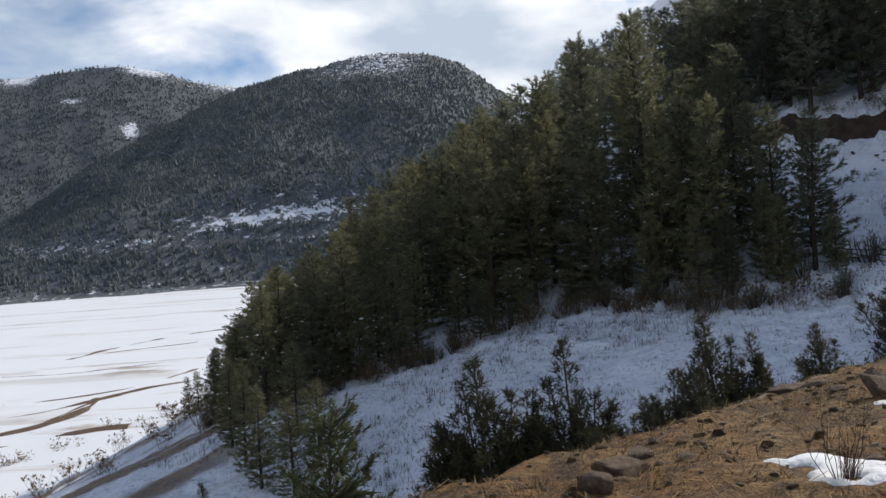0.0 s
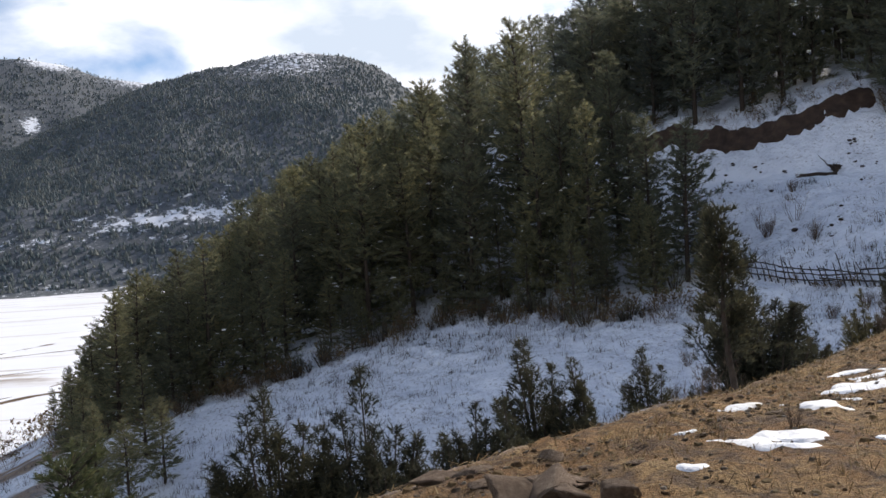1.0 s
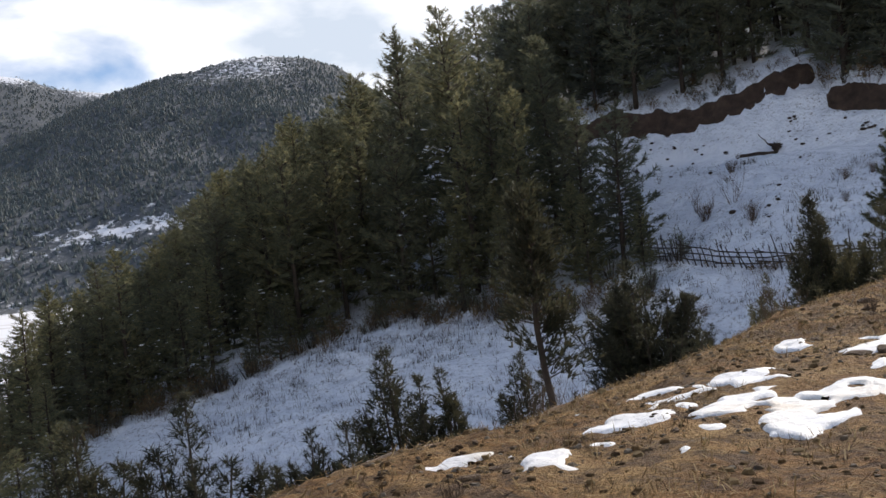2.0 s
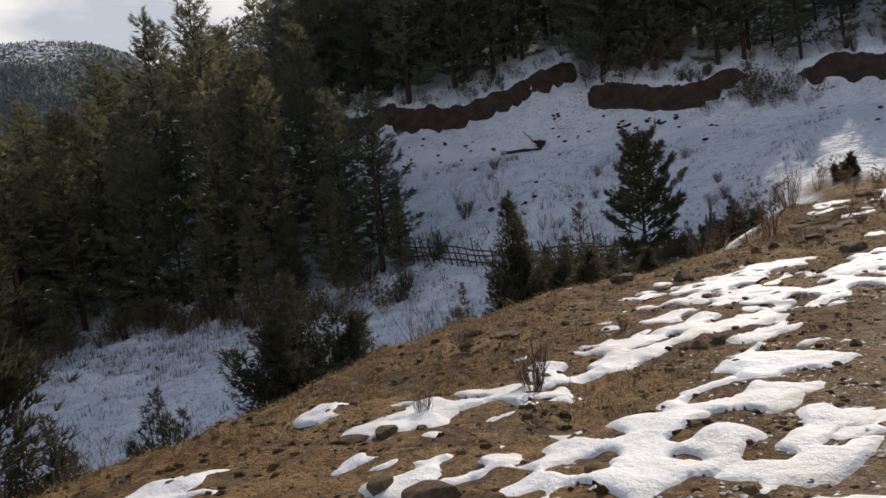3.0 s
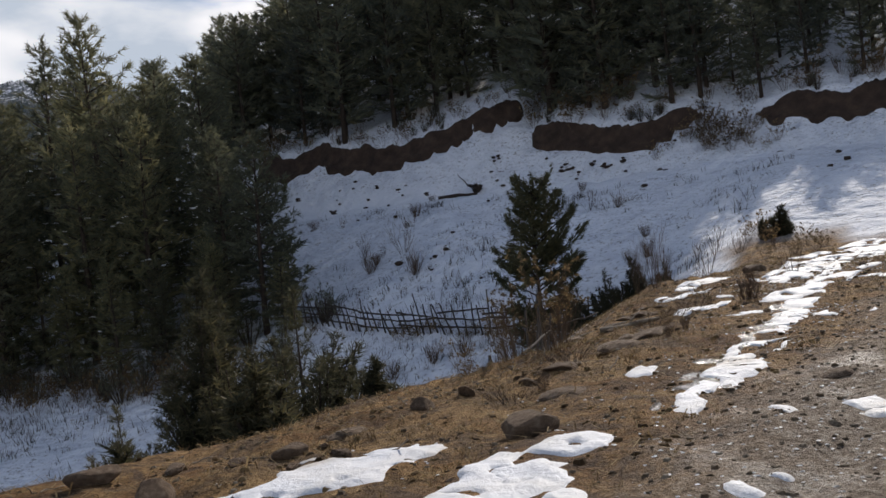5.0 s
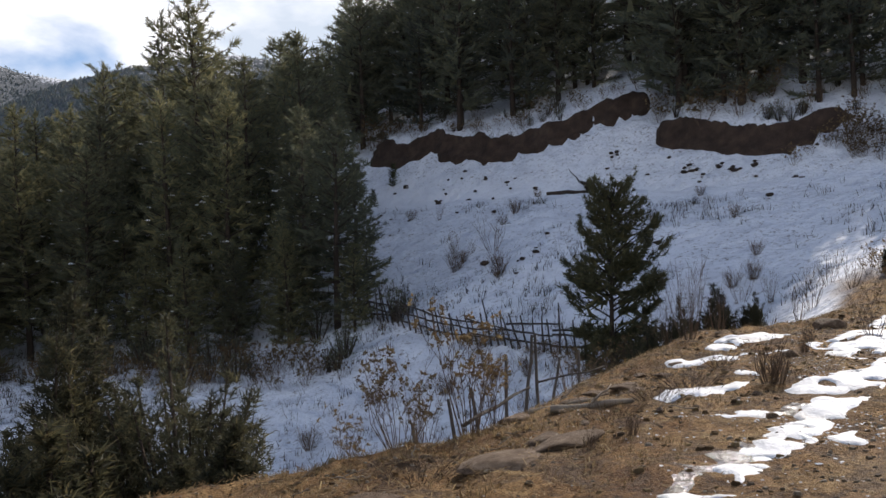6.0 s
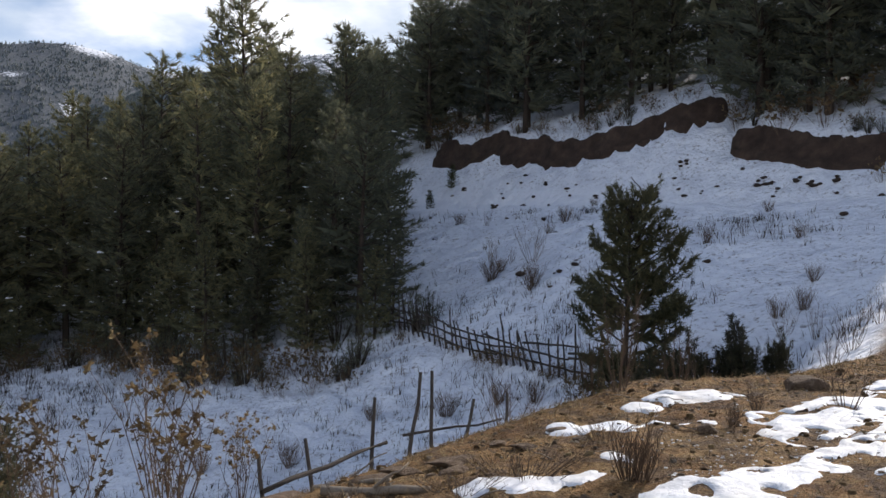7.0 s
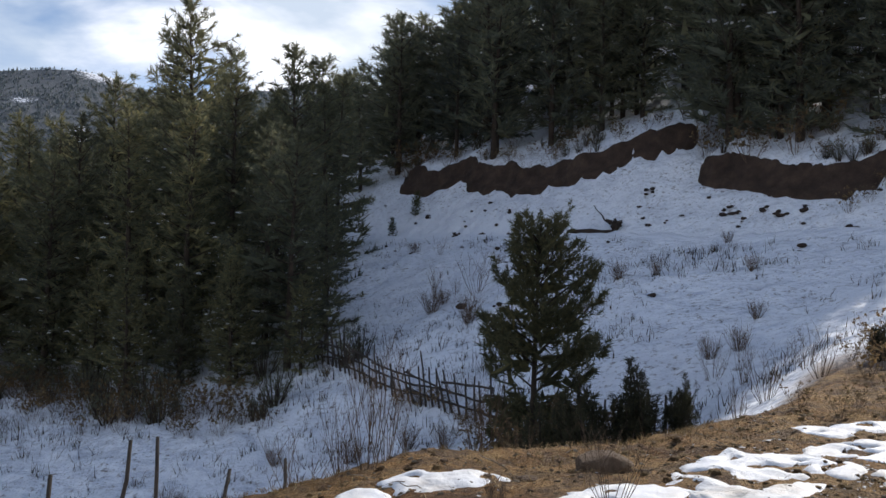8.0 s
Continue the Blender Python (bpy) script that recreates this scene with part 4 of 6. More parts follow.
# the lone small tree at the brow, with a bare lower trunk
def lone_tree():
    """A wind-bent little juniper: bare leaning trunk, ragged one-sided crown."""
    rng = random.Random(85)
    tree = new("juniper_tree")
    tv, tf, cv, cf = [], [], [], []
    spine = [Vector(p) for p in ((0.06, 0, -0.4), (0.02, 0, 0.0), (-0.05, 0, 0.5), (-0.09, 0.02, 1.0), (-0.06, 0.02, 1.6), (-0.12, 0, 2.25))]
    tube(tv, tf, [tuple(p) for p in spine], [0.05, 0.042, 0.037, 0.030, 0.020, 0.006], 7)
    for k in range(64):
        f = 0.20 + 0.80 * (k / 63) ** 0.85
        z = 2.25 * f
        at = next(a.lerp(b, (z - a.z) / (b.z - a.z)) for a, b in zip(spine, spine[1:]) if a.z <= z <= b.z + 1e-6)
        az = rng.uniform(0, 6.3)
        low = f < 0.5
        if low and k % 3 == 0:
            az = rng.gauss(0.2, 0.3)
        elif low and k % 4 == 1:
            continue
        ln = (0.40 if low else 0.34 * (1.08 - f) + 0.12) * rng.uniform(0.55, 1.2)
        way = Vector((math.cos(az), math.sin(az), rng.uniform(0.25, 0.9)))
        tube(tv, tf, [tuple(at), tuple(at + way * ln * 0.8)], [0.010, 0.003], 3)
        for _ in range(int(52 * ln) + 7):
            u = rng.uniform(0.3, 1.05)
            c = at + way * ln * u + Vector((rng.gauss(0, 0.055), rng.gauss(0, 0.055), rng.gauss(0, 0.055)))
            tuft(cv, cf, rng, c, way + Vector((0, 0, 0.6)), rng.uniform(0.07, 0.14), 7, 0.7, 0.07)
    mesh_part("trunk", tv, tf, M_BARK, tree, True)
    mesh_part("crown", cv, cf, M_JUNIPER, tree)
    return tagged(tree, "small ragged juniper tree with a bare lower trunk", "tree")


put(keep_aside(lone_tree()), 8.29, 15.02, (2.12 - gz(8.29, 15.02)) / 2.25, 0)
J_SMALL = [keep_aside(tagged(juniper(91 + k, 1.0, 0.5, 9, sprays=1.5, girth_of=0.2), "low brownish juniper bush at the brow", "shrub", "low junipers at the brow")) for k in range(2)]
for n, (x, y, size) in enumerate([(7.7, 18.0, 1.0), (35.0, 33.7, 0.95), (35.5, 33.9, 0.6), (34.5, 33.7, 0.6), (29.1, 33.6, 1.2), (19.0, 22.6, 1.0), (17.4, 22.4, 1.4), (15.9, 22.6, 1.2), (18.6, 22.9, 0.9)]):
    put(J_SMALL[n % 2], x, y, size, flat=1.5)
big = [keep_aside(tagged(juniper(95, 4.2, 1.1, 13, sprays=1.1, girth_of=0.5), "tall dark juniper rising above the brow", "shrub")),
       keep_aside(tagged(juniper(96, 3.0, 1.9, 24, mat=M_OLIVE, sprays=0.85, girth_of=0.5), "broad olive juniper with a few dry twigs", "shrub"))]
put(big[0], 16.8, 24.3, (2.05 - gz(16.8, 24.3)) / 4.2, flat=1.4)
put(big[1], 18.3, 24.3, (1.6 - gz(18.3, 24.3)) / 3.0, flat=1.15)
put(big[1], 17.3, 24.1, (1.25 - gz(17.3, 24.1)) / 3.0, flat=1.15)
put(big[1], 15.9, 24.6, (0.2 - gz(15.9, 24.6)) / 3.0)
put(J_TALL[1], 30.2, 34.1, (1.15 - gz(30.2, 34.1)) / 3.0, flat=1.5)
dense = tagged(juniper(97, 3.0, 2.0, 36, sprays=1.1, girth_of=0.6), "dense dark rounded juniper bush below the brow", "shrub")
put(keep_aside(dense), 12.15, 22.6, (0.95 - gz(12.15, 22.6)) / 3.0, flat=1.3)
put(J_TALL[2], 29.5, 34.6, 0.45)
for n, (x, y, top) in enumerate([(29.0, 33.9, 0.85), (29.9, 34.2, 0.95), (30.8, 33.9, 0.9), (28.3, 34.4, 0.4), (34.9, 34.3, 1.35), (36.0, 34.6, 1.5)]):
    put(J_ROUND[n % 2], x, y, max(0.3, (top - gz(x, y)) / 2.2), flat=0.8)

# young pines
M_NEEDLE_YOUNG = foliage("young_needles", (0.075, 0.080, 0.050), (0.125, 0.122, 0.070), (0.19, 0.165, 0.085))
young = tagged(pine(120, 4.9, 1.5, 0.05, 27.0, 26, 0.17, M_NEEDLE_YOUNG, 0.38, -0.08, 0.60, 0.07, 0, 0.6, 0.95), "young green pine beside the rustic fence", "tree")
put(keep_aside(young), 28.57, 38.1, (4.2 - gz(28.57, 38.1)) / 4.9, 20)
M_NEEDLE_PALE = foliage("pale_needles", (0.085, 0.10, 0.045), (0.15, 0.155, 0.068), (0.22, 0.205, 0.09))
pale = tagged(pine(121, 4.9, 1.3, 0.05, 12.0, 22, 0.21, M_NEEDLE_PALE, 0.4, 0.0, 0.7), "young pale green pine in the gully", "tree")
put(keep_aside(pale), -2.18, 19.04, (-1.17 - gz(-2.18, 19.04)) / 4.9)
put(pale, -4.3, 19.6, 0.72)
put(pale, 25.6, 73.0, 0.33)
put(pale, 24.2, 72.0, 0.28)
for n, (x, y, size) in enumerate([(-5.5, 24.0, 1.3), (-7.5, 27.5, 1.6), (-4.5, 29.0, 1.2), (-9.5, 33.0, 1.5), (-9.0, 37.0, 1.0), (-3.2, 22.2, 0.9)]):
    put(J_ROUND[n % 2] if n % 3 else J_TALL[n % 3], x, y, size)

# ---- dry shrubs, stalks and brush ----
DRY = "leafless brown twiggy shrub standing in snow"
B_TWIG = [keep_aside(tagged(bare_shrub(131 + k, 1.0, 0.5, 13), DRY, "shrub", "bare shrubs on the slope")) for k in range(3)]
B_BRUSH = [keep_aside(tagged(bare_shrub(141 + k, 1.4, 1.0, 17, 1, "dry_bush", 0.15), "dense dry brush with withered leaves at the wood's edge", "shrub", "brush along the wood")) for k in range(3)]
SEED = [keep_aside(tagged(bare_shrub(151 + k, 1.35, 0.5, 15, 5, "seeding_shrub", 0.06, True), "tall dry stalks with tan seed heads", "shrub", "dry flower stalks")) for k in range(2)]
put(SEED[0], 21.32, 21.74, (1.62 - gz(21.32, 21.74)) / 1.35)
put(SEED[1], 20.63, 21.6, (1.35 - gz(20.63, 21.6)) / 1.35)
for x, y, size in [(21.7, 22.4, 0.5), (20.2, 22.4, 0.5), (21.0, 23.0, 0.6)]:
    put(SEED[0], x, y, size)
for n, (x, y, size) in enumerate([(26.6, 54.1, 1.6), (28.2, 52.8, 1.7), (27.4, 53.8, 0.8), (33.3, 49.7, 0.8), (33.2, 39.1, 0.9), (33.5, 37.9, 1.0), (34.4, 37.3, 0.7), (33.9, 35.5, 0.9), (34.6, 49.3, 0.7), (26.9, 60.6, 0.9), (31.8, 37.8, 0.6),
        (30.4, 57.3, 0.8), (12.96, 19.07, 1.0), (13.5, 19.6, 0.8), (26.5, 27.2, 0.9), (27.0, 27.8, 0.7), (24.4, 28.6, 1.1), (25.1, 29.3, 1.0), (23.8, 29.8, 0.9), (25.8, 31.0, 1.2), (26.9, 32.2, 1.1), (24.9, 32.0, 0.9), (28.0, 33.3, 1.1), (8.6, 16.8, 1.0), (8.2, 16.6, 0.9), (9.0, 17.0, 0.8), (28.9, 32.7, 1.0), (33.2, 33.4, 0.9), (32.4, 33.9, 1.0), (31.6, 33.2, 0.8), (2.81, 6.11, 0.42), (27.24, 24.15, 0.6)]):
    put(B_TWIG[n % 3], x, y, size)
for n, (x, y, size) in enumerate([(25.35, 25.7, 1.25), (25.5, 26.1, 1.1), (25.1, 25.9, 0.8)]):
    put(B_TWIG[n % 3], x, y, size, flat=0.6)
# dense twiggy clumps on the open slope and below the fence
B_CLUMP = [keep_aside(tagged(bare_shrub(136 + k, 0.8, 0.42, 48, name="twiggy_shrub"), "dense dark brown twiggy shrub standing in snow", "shrub", "bare shrubs on the slope")) for k in range(2)]
for n, (x, y, size) in enumerate([(26.4, 52.7, 1.25), (27.7, 49.6, 1.35), (26.9, 53.4, 0.8), (34.3, 40.3, 0.9), (33.5, 40.2, 0.8), (35.6, 42.4, 0.7), (33.3, 49.7, 0.8), (31.5, 47.0, 0.6), (30.4, 57.3, 1.0), (34.6, 49.3, 0.7), (29.4, 55.8, 0.6), (37.5, 47.5, 0.8), (25.6, 62.5, 0.8), (32.5, 60.5, 0.6), (38.6, 53.0, 0.7),
        (24.1, 41.6, 1.0), (25.6, 41.3, 0.9), (26.6, 40.6, 0.9), (17.0, 41.0, 0.9), (19.6, 40.5, 1.0), (15.5, 38.5, 0.8), (21.8, 43.0, 0.8), (12.0, 36.5, 0.9), (9.0, 36.0, 0.8), (6.0, 34.0, 0.8), (10.5, 31.5, 0.7), (23.0, 36.0, 0.7)]):
    put(B_CLUMP[n % 2], x, y, size, flat=1.2)
rng = random.Random(76)
for n in range(34):
    f = rng.random()
    x, y = 22.0 + 8.5 * f + rng.gauss(0, 0.2), 50.9 - 14.2 * f - 0.3 + rng.gauss(0, 0.25)
    put(B_BRUSH[n % 3], x, y, rng.uniform(0.22, 0.42))
# reddish stalks beside the young pine
for x, y, size in [(28.0, 36.4, 1.3), (28.6, 36.2, 1.2), (29.3, 36.0, 1.2), (29.9, 36.4, 1.0), (27.4, 37.2, 1.1)]:
    put(SEED[1], x, y, size)
UNDER = [keep_aside(tagged(juniper(161 + k, 1.6, 1.5, 11, sprays=0.17, girth_of=0.45, name="evergreen_bush", mat=M_NEEDLE_DARK), "low dark evergreen bush under the pines", "shrub", "undergrowth in the wood")) for k in range(2)]


def wood_edge(q):
    """How far down the slope the lower wood reaches."""
    return float(np.interp(q, [-64, -56, -48.7, -44, -41, -39, -36.5, -33, -29, -25, -21, -17], [38, 31, 28.5, 30.5, 33, 37, 42, 45.3, 46, 45.5, 46.3, 48.5]))


# young growth along the wood's lower edge, branched to the ground
rng = random.Random(79)
for n in range(27):
    q = -46 + 26.5 * (n + rng.random()) / 27
    p = wood_edge(q) + 1.2 + 5.0 * rng.random()
    h = rng.uniform(3.0, 6.5)
    put(MIDDLE[n % 3], (p + q) * 0.70711, (p - q) * 0.70711, h / 10, flat=1.2)
rng = random.Random(78)
for n in range(95):
    q = rng.uniform(-56, -18)
    edge = wood_edge(q)
    p = float(edge) + 4.5 * rng.random() ** 1.6
    put(UNDER[n % 2], (p + q) * 0.70711, (p - q) * 0.70711, rng.uniform(0.5, 1.1))
rng = random.Random(77)
for n in range(150):
    q = rng.uniform(-62, -17.5)
    edge = wood_edge(q)
    p = float(edge) + rng.gauss(0.4, 0.8)
    put(B_BRUSH[n % 3], (p + q) * 0.70711, (p - q) * 0.70711, rng.uniform(0.45, 0.95))
for n in range(60):
    q = rng.uniform(-44, 16)
    p = float(bank_line(np.array(q))) + 0.7 + 3.6 * rng.random()
    put(B_BRUSH[n % 3] if n % 2 else B_TWIG[n % 3], (p + q) * 0.70711, (p - q) * 0.70711, rng.uniform(0.7, 1.7))
for n in range(110):
    q = rng.uniform(-40, 14)
    p = float(bank_line(np.array(q))) + 1.15 + 2.6 * rng.random() ** 2
    put(UNDER[n % 2] if n % 3 == 0 else B_BRUSH[n % 3], (p + q) * 0.70711, (p - q) * 0.70711, rng.uniform(0.3, 0.75))
# dry growth on the rise where the track leaves the gully
for n in range(12):
    s = rng.uniform(42, 50)
    d = float(np.interp(s, BROW_S, BROW_D)) - 2.6 * rng.random() ** 1.5 + 0.4
    x, y = s * UX - d * UY, s * UY + d * UX
    put(B_BRUSH[n % 3], x, y, rng.uniform(0.25, 0.55))
for n in range(40):
    q = rng.gauss(-3.5, 1.8)
    p = float(bank_line(np.array(q))) - 0.2 - 2.2 * rng.random()
    put(B_BRUSH[n % 3], (p + q) * 0.70711, (p - q) * 0.70711, rng.uniform(0.4, 0.9))
for n in range(44):
    f = rng.random()
    x, y = (-52 + 10 * f + rng.gauss(0, 1.2), 84 + 46 * f + rng.gauss(0, 1.5)) if n % 2 else (rng.uniform(-40, -14), rng.uniform(46, 90))
    put(B_BRUSH[n % 3], x, y, rng.uniform(0.7, 1.7))


def stalks():
    """Dead grass and thin stalks poking through the snow."""
    gen = np.random.RandomState(5)
    p, q = gen.uniform(24, 64.3, 14000), gen.uniform(-52, 8, 14000)
    x, y = (p + q) * 0.70711, (p - q) * 0.70711
    dens = 0.42 + 2.4 * fbm(x * 0.22, y * 0.22, 3) + np.where(p < 49, 0.28, 0.0)
    keep = (-UY * x + UX * y > 9.5) & (gen.rand(14000) < dens)
    x, y = x[keep][:6000], y[keep][:6000]
    x, y = np.repeat(x, 6), np.repeat(y, 6)
    a, r = gen.uniform(0, 6.3, len(x)), gen.uniform(0, 0.25, len(x))
    x, y = x + r * np.cos(a), y + r * np.sin(a)
    z = ground_z(x, y)
    h, w = gen.uniform(0.08, 0.40, len(x)) * (0.5 + vnoise(x * 0.5, y * 0.5)), gen.uniform(0.008, 0.02, len(x))
    lx, ly = gen.normal(0, 0.35, len(x)) * h, gen.normal(0, 0.35, len(x)) * h
    c, n = np.cos(a) * w, np.sin(a) * w
    verts = np.stack([np.stack([x - c, y - n, z - 0.05], 1), np.stack([x + c, y + n, z - 0.05], 1), np.stack([x + lx, y + ly, z + h], 1)], 1).reshape(-1, 3)
    faces = np.arange(len(verts)).reshape(-1, 3)
    tagged(mesh_part("grass_stalks", verts.tolist(), faces.tolist(), M_STALK), "dead brown grass stalks poking through snow", "grass", kind="stuff")


M_STALK = foliage("stalks", (0.06, 0.045, 0.03), (0.12, 0.085, 0.05), (0.2, 0.15, 0.09), 0.85)
stalks()


# ---- cut bank ----
def build_bank():
    """Bare earth lying on the steep cut; it thins out into the snow along ragged edges."""
    qs = np.arange(-47, 14, 0.10)
    v = np.linspace(-0.15, 1.15, 17)
    Q, V = np.meshgrid(qs, v)
    foot = bank_line(Q)
    tall = bank_height(Q)
    P = foot - 0.2 + 1.12 * V
    cone = 0.25 * np.maximum(fbm(Q * 0.35 + 2, Q * 0 + 1, 3), -0.05) + 0.16 * fbm(Q * 1.3, Q * 0 + 7, 3) + 0.07 * fbm(Q * 5.1, Q * 0 + 2, 3)
    cone = cone + 0.15 * sstep(-24, -16.8, Q) * (Q < -16.6) + 0.5 * sstep(-9, -3.5, Q) * (Q < -3.2)
    lip = 0.20 * fbm(Q * 1.1 + 3, Q * 0 + 5, 4) + 0.14 * fbm(Q * 4.5, Q * 0 + 9, 3)
    bare = np.minimum(V - 0.02 - cone, (0.98 + lip - V) * 1.6)
    bare = bare + 0.34 * fbm(Q * 2.6, V * 3.0, 4) - 1.3 * np.clip(0.85 - tall, 0, 1)
    out = np.where(bare > 0, 0.05 + 0.05 * sstep(0, 0.12, bare), 0.05 + 1.6 * bare)
    rough = 0.14 * fbm(Q * 1.6, V * 2.5 + 4, 4) + 0.10 * fbm(Q * 6, V * 7, 2)
    # the turf lip hangs over a little
    out = out + 0.10 * np.exp(-((V - 0.86 - lip) / 0.09) ** 2) * sstep(0, 0.1, bare) + rough * sstep(0, 0.2, bare)
    out = np.where(bare > 0, np.maximum(out, 0.03), out)
    X, Y = (P + Q) * 0.70711, (P - Q) * 0.70711
    Z = ground_z(X, Y) + 0.45 * out
    X, Y = X - 0.62 * np.maximum(out, 0), Y - 0.62 * np.maximum(out, 0)
    me = grid_mesh("cut_bank", X, Y, np.where(out < 0, Z + 1.2 * out, Z))
    me.materials.append(mottled("raw_earth", [(0.3, (0.050, 0.034, 0.025)), (0.55, (0.092, 0.060, 0.043)), (0.8, (0.15, 0.10, 0.07))], 1.3, 0.95, 14.0, 1.0, 0.12))
    tagged(new("cut_bank", me), "raw reddish-brown earth bank cut above the hill road", "bank", kind="structure")


build_bank()


# ---- snow lying on the shoulder ----
def at_track(s, d):
    return s * UX - d * UY, s * UY + d * UX


LAID = []


def off_snow(S, D):
    """True where no patch of snow lies."""
    free = np.ones(S.shape, bool)
    for s, d, ln, w, turn in LAID:
        c, n = math.cos(radians(turn)), math.sin(radians(turn))
        a, b = (S - s) * c + (D - d) * n, -(S - s) * n + (D - d) * c
        free &= (a / (ln * 1.05)) ** 2 + (b / (w * 1.1)) ** 2 > 1
    return free


def snow_patch(s, d, length, width, turn, seed, thick=0.017, holes=1.0, step=0.032, mat=None, name="snow_patch", label="melting white snow patch on brown turf"):
    """A melting patch: domed, scalloped at its edge, with holes where turf and stones show."""
    u = np.arange(-length * 1.5, length * 1.5, step)
    v = np.arange(-width * 1.9, width * 1.9, step)
    U, V = np.meshgrid(u, v)
    o = seed * 7.7
    length, width = length * 1.1, width * 1.42
    f = 1 - np.abs(U / length) ** 2.2 - np.abs(V / width) ** 2.0
    f = f + 1.5 * fbm(U * 1.1 + o, V * 1.9 + o, 3) + 1.3 * fbm(U * 3.6 + o, V * 4.2 - o, 3)
    f = f - holes * 9 * np.maximum(vnoise(U * 2.3 + o * 2, V * 3.0 + o) - 0.62, 0)
    f = f - holes * 11 * np.maximum(vnoise(U * 4.6 + o, V * 6.0 - o) - 0.66, 0)
    f = f + 0.8 * fbm(U * 9 + o, V * 10, 2)
    f = np.minimum(f, 5 * np.minimum(1 - np.abs(U / u[0]), 1 - np.abs(V / v[0])) - 0.9)
    LAID.append((s, d, length, width, turn))
    for _ in range(2):
        f[1:-1, 1:-1] = (f[1:-1, 1:-1] * 2 + f[:-2, 1:-1] + f[2:, 1:-1] + f[1:-1, :-2] + f[1:-1, 2:]) / 6
    c, n = math.cos(radians(turn)), math.sin(radians(turn))
    S, D = s + U * c - V * n, d + U * n + V * c
    X, Y = S * UX - D * UY, S * UY + D * UX
    rise = sstep(-0.55, 0.50, f)
    thick = thick * min(1.0, 0.18 + width * 1.9)
    even = sum(ground_z(X + a, Y + b) for a, b in ((0.16, 0), (-0.16, 0), (0, 0.16), (0, -0.16), (0.3, 0.1), (-0.3, -0.1), (0.1, -0.3), (-0.1, 0.3))) / 8
    bed = ground_z(X, Y)
    even = 0.35 * even + 0.65 * bed
    low = np.minimum(bed, even) - 0.03
    top = even + 0.010 + thick * (0.7 + 0.6 * vnoise(U * 2 + o, V * 2)) + 0.006 * fbm(U * 8, V * 8, 2)
    Z = low + (top - low) * rise
    keep = f > -0.75
    cell = keep[:-1, :-1] & keep[1:, :-1] & keep[1:, 1:] & keep[:-1, 1:]
    idx = np.arange(U.size).reshape(U.shape)
    quads = np.stack([idx[:-1, :-1][cell], idx[:-1, 1:][cell], idx[1:, 1:][cell], idx[1:, :-1][cell]], 1)
    if len(quads) < 4:
        return None
    used, inv = np.unique(quads, return_inverse=True)
    co = np.stack([X.ravel(), Y.ravel(), Z.ravel()], 1)[used]
    me = bpy.data.meshes.new(name)
    me.from_pydata(co.tolist(), [], inv.reshape(quads.shape).tolist())
    me.materials.append(mat or M_SNOW)
    me.shade_smooth()
    return tagged(new(name, me), label, name.replace("_", " "), name.replace("_", " ") + "es on the shoulder")


for n, (s, d, ln, w, turn) in enumerate([
        (22.0, 2.5, 1.5, 0.46, -10), (23.5, 2.35, 0.9, 0.36, -8), (22.2, 3.9, 1.4, 0.46, -14), (23.5, 3.75, 1.3, 0.34, -16), (20.5, 3.5, 0.95, 0.20, -25), (24.4, 3.55, 0.5, 0.26, -30), (24.5, 2.4, 0.7, 0.28, -5), (21.3, 3.4, 0.7, 0.34, -14),
        (20.1, 4.2, 0.2, 0.09, -40), (21.8, 4.65, 0.35, 0.09, -10), (23.1, 4.8, 0.38, 0.11, -2), (20.4, 2.95, 0.12, 0.1, -20), (20.85, 2.98, 0.2, 0.12, -30), (22.3, 0.91, 0.35, 0.14, -20), (21.6, 0.73, 0.3, 0.12, -16),
        (27.5, 2.88, 0.25, 0.16, 10), (18.5, 3.6, 1.15, 0.33, -16), (19.8, 3.0, 0.6, 0.32, -20), (19.5, 4.66, 0.16, 0.09, -30)]):
    snow_patch(s, d, ln, w, turn, n + 1)
for n, (s, d, ln, w, turn) in enumerate([
        (14.6, 3.7, 1.15, 0.46, -12), (15.5, 3.2, 0.7, 0.32, -22), (15.0, 5.0, 0.7, 0.22, -35), (16.9, 3.95, 0.75, 0.36, -25), (17.0, 5.2, 0.36, 0.14, 30), (16.2, 2.5, 0.75, 0.42, -20), (14.6, 2.2, 0.5, 0.3, -25), (17.4, 2.2, 0.5, 0.24, -10), (16.6, 1.6, 0.8, 0.17, -8), (15.2, 1.6, 0.6, 0.16, -12), (18.3, 2.1, 0.6, 0.26, -10), (19.3, 2.5, 0.5, 0.14, -15), (20.3, 2.35, 0.6, 0.16, -10),
        (12.2, 5.24, 0.32, 0.09, -18), (10.8, 4.05, 0.4, 0.2, -15), (12.2, 4.4, 0.2, 0.2, -50), (13.4, 4.8, 0.35, 0.2, -40), (9.7, 4.06, 0.12, 0.07, -40), (8.45, 4.0, 0.20, 0.10, -10), (8.2, 4.35, 0.08, 0.08, 0), (6.15, 3.5, 0.34, 0.26, -15)]):
    snow_patch(s, d, ln, w * 1.15, turn, n + 31)
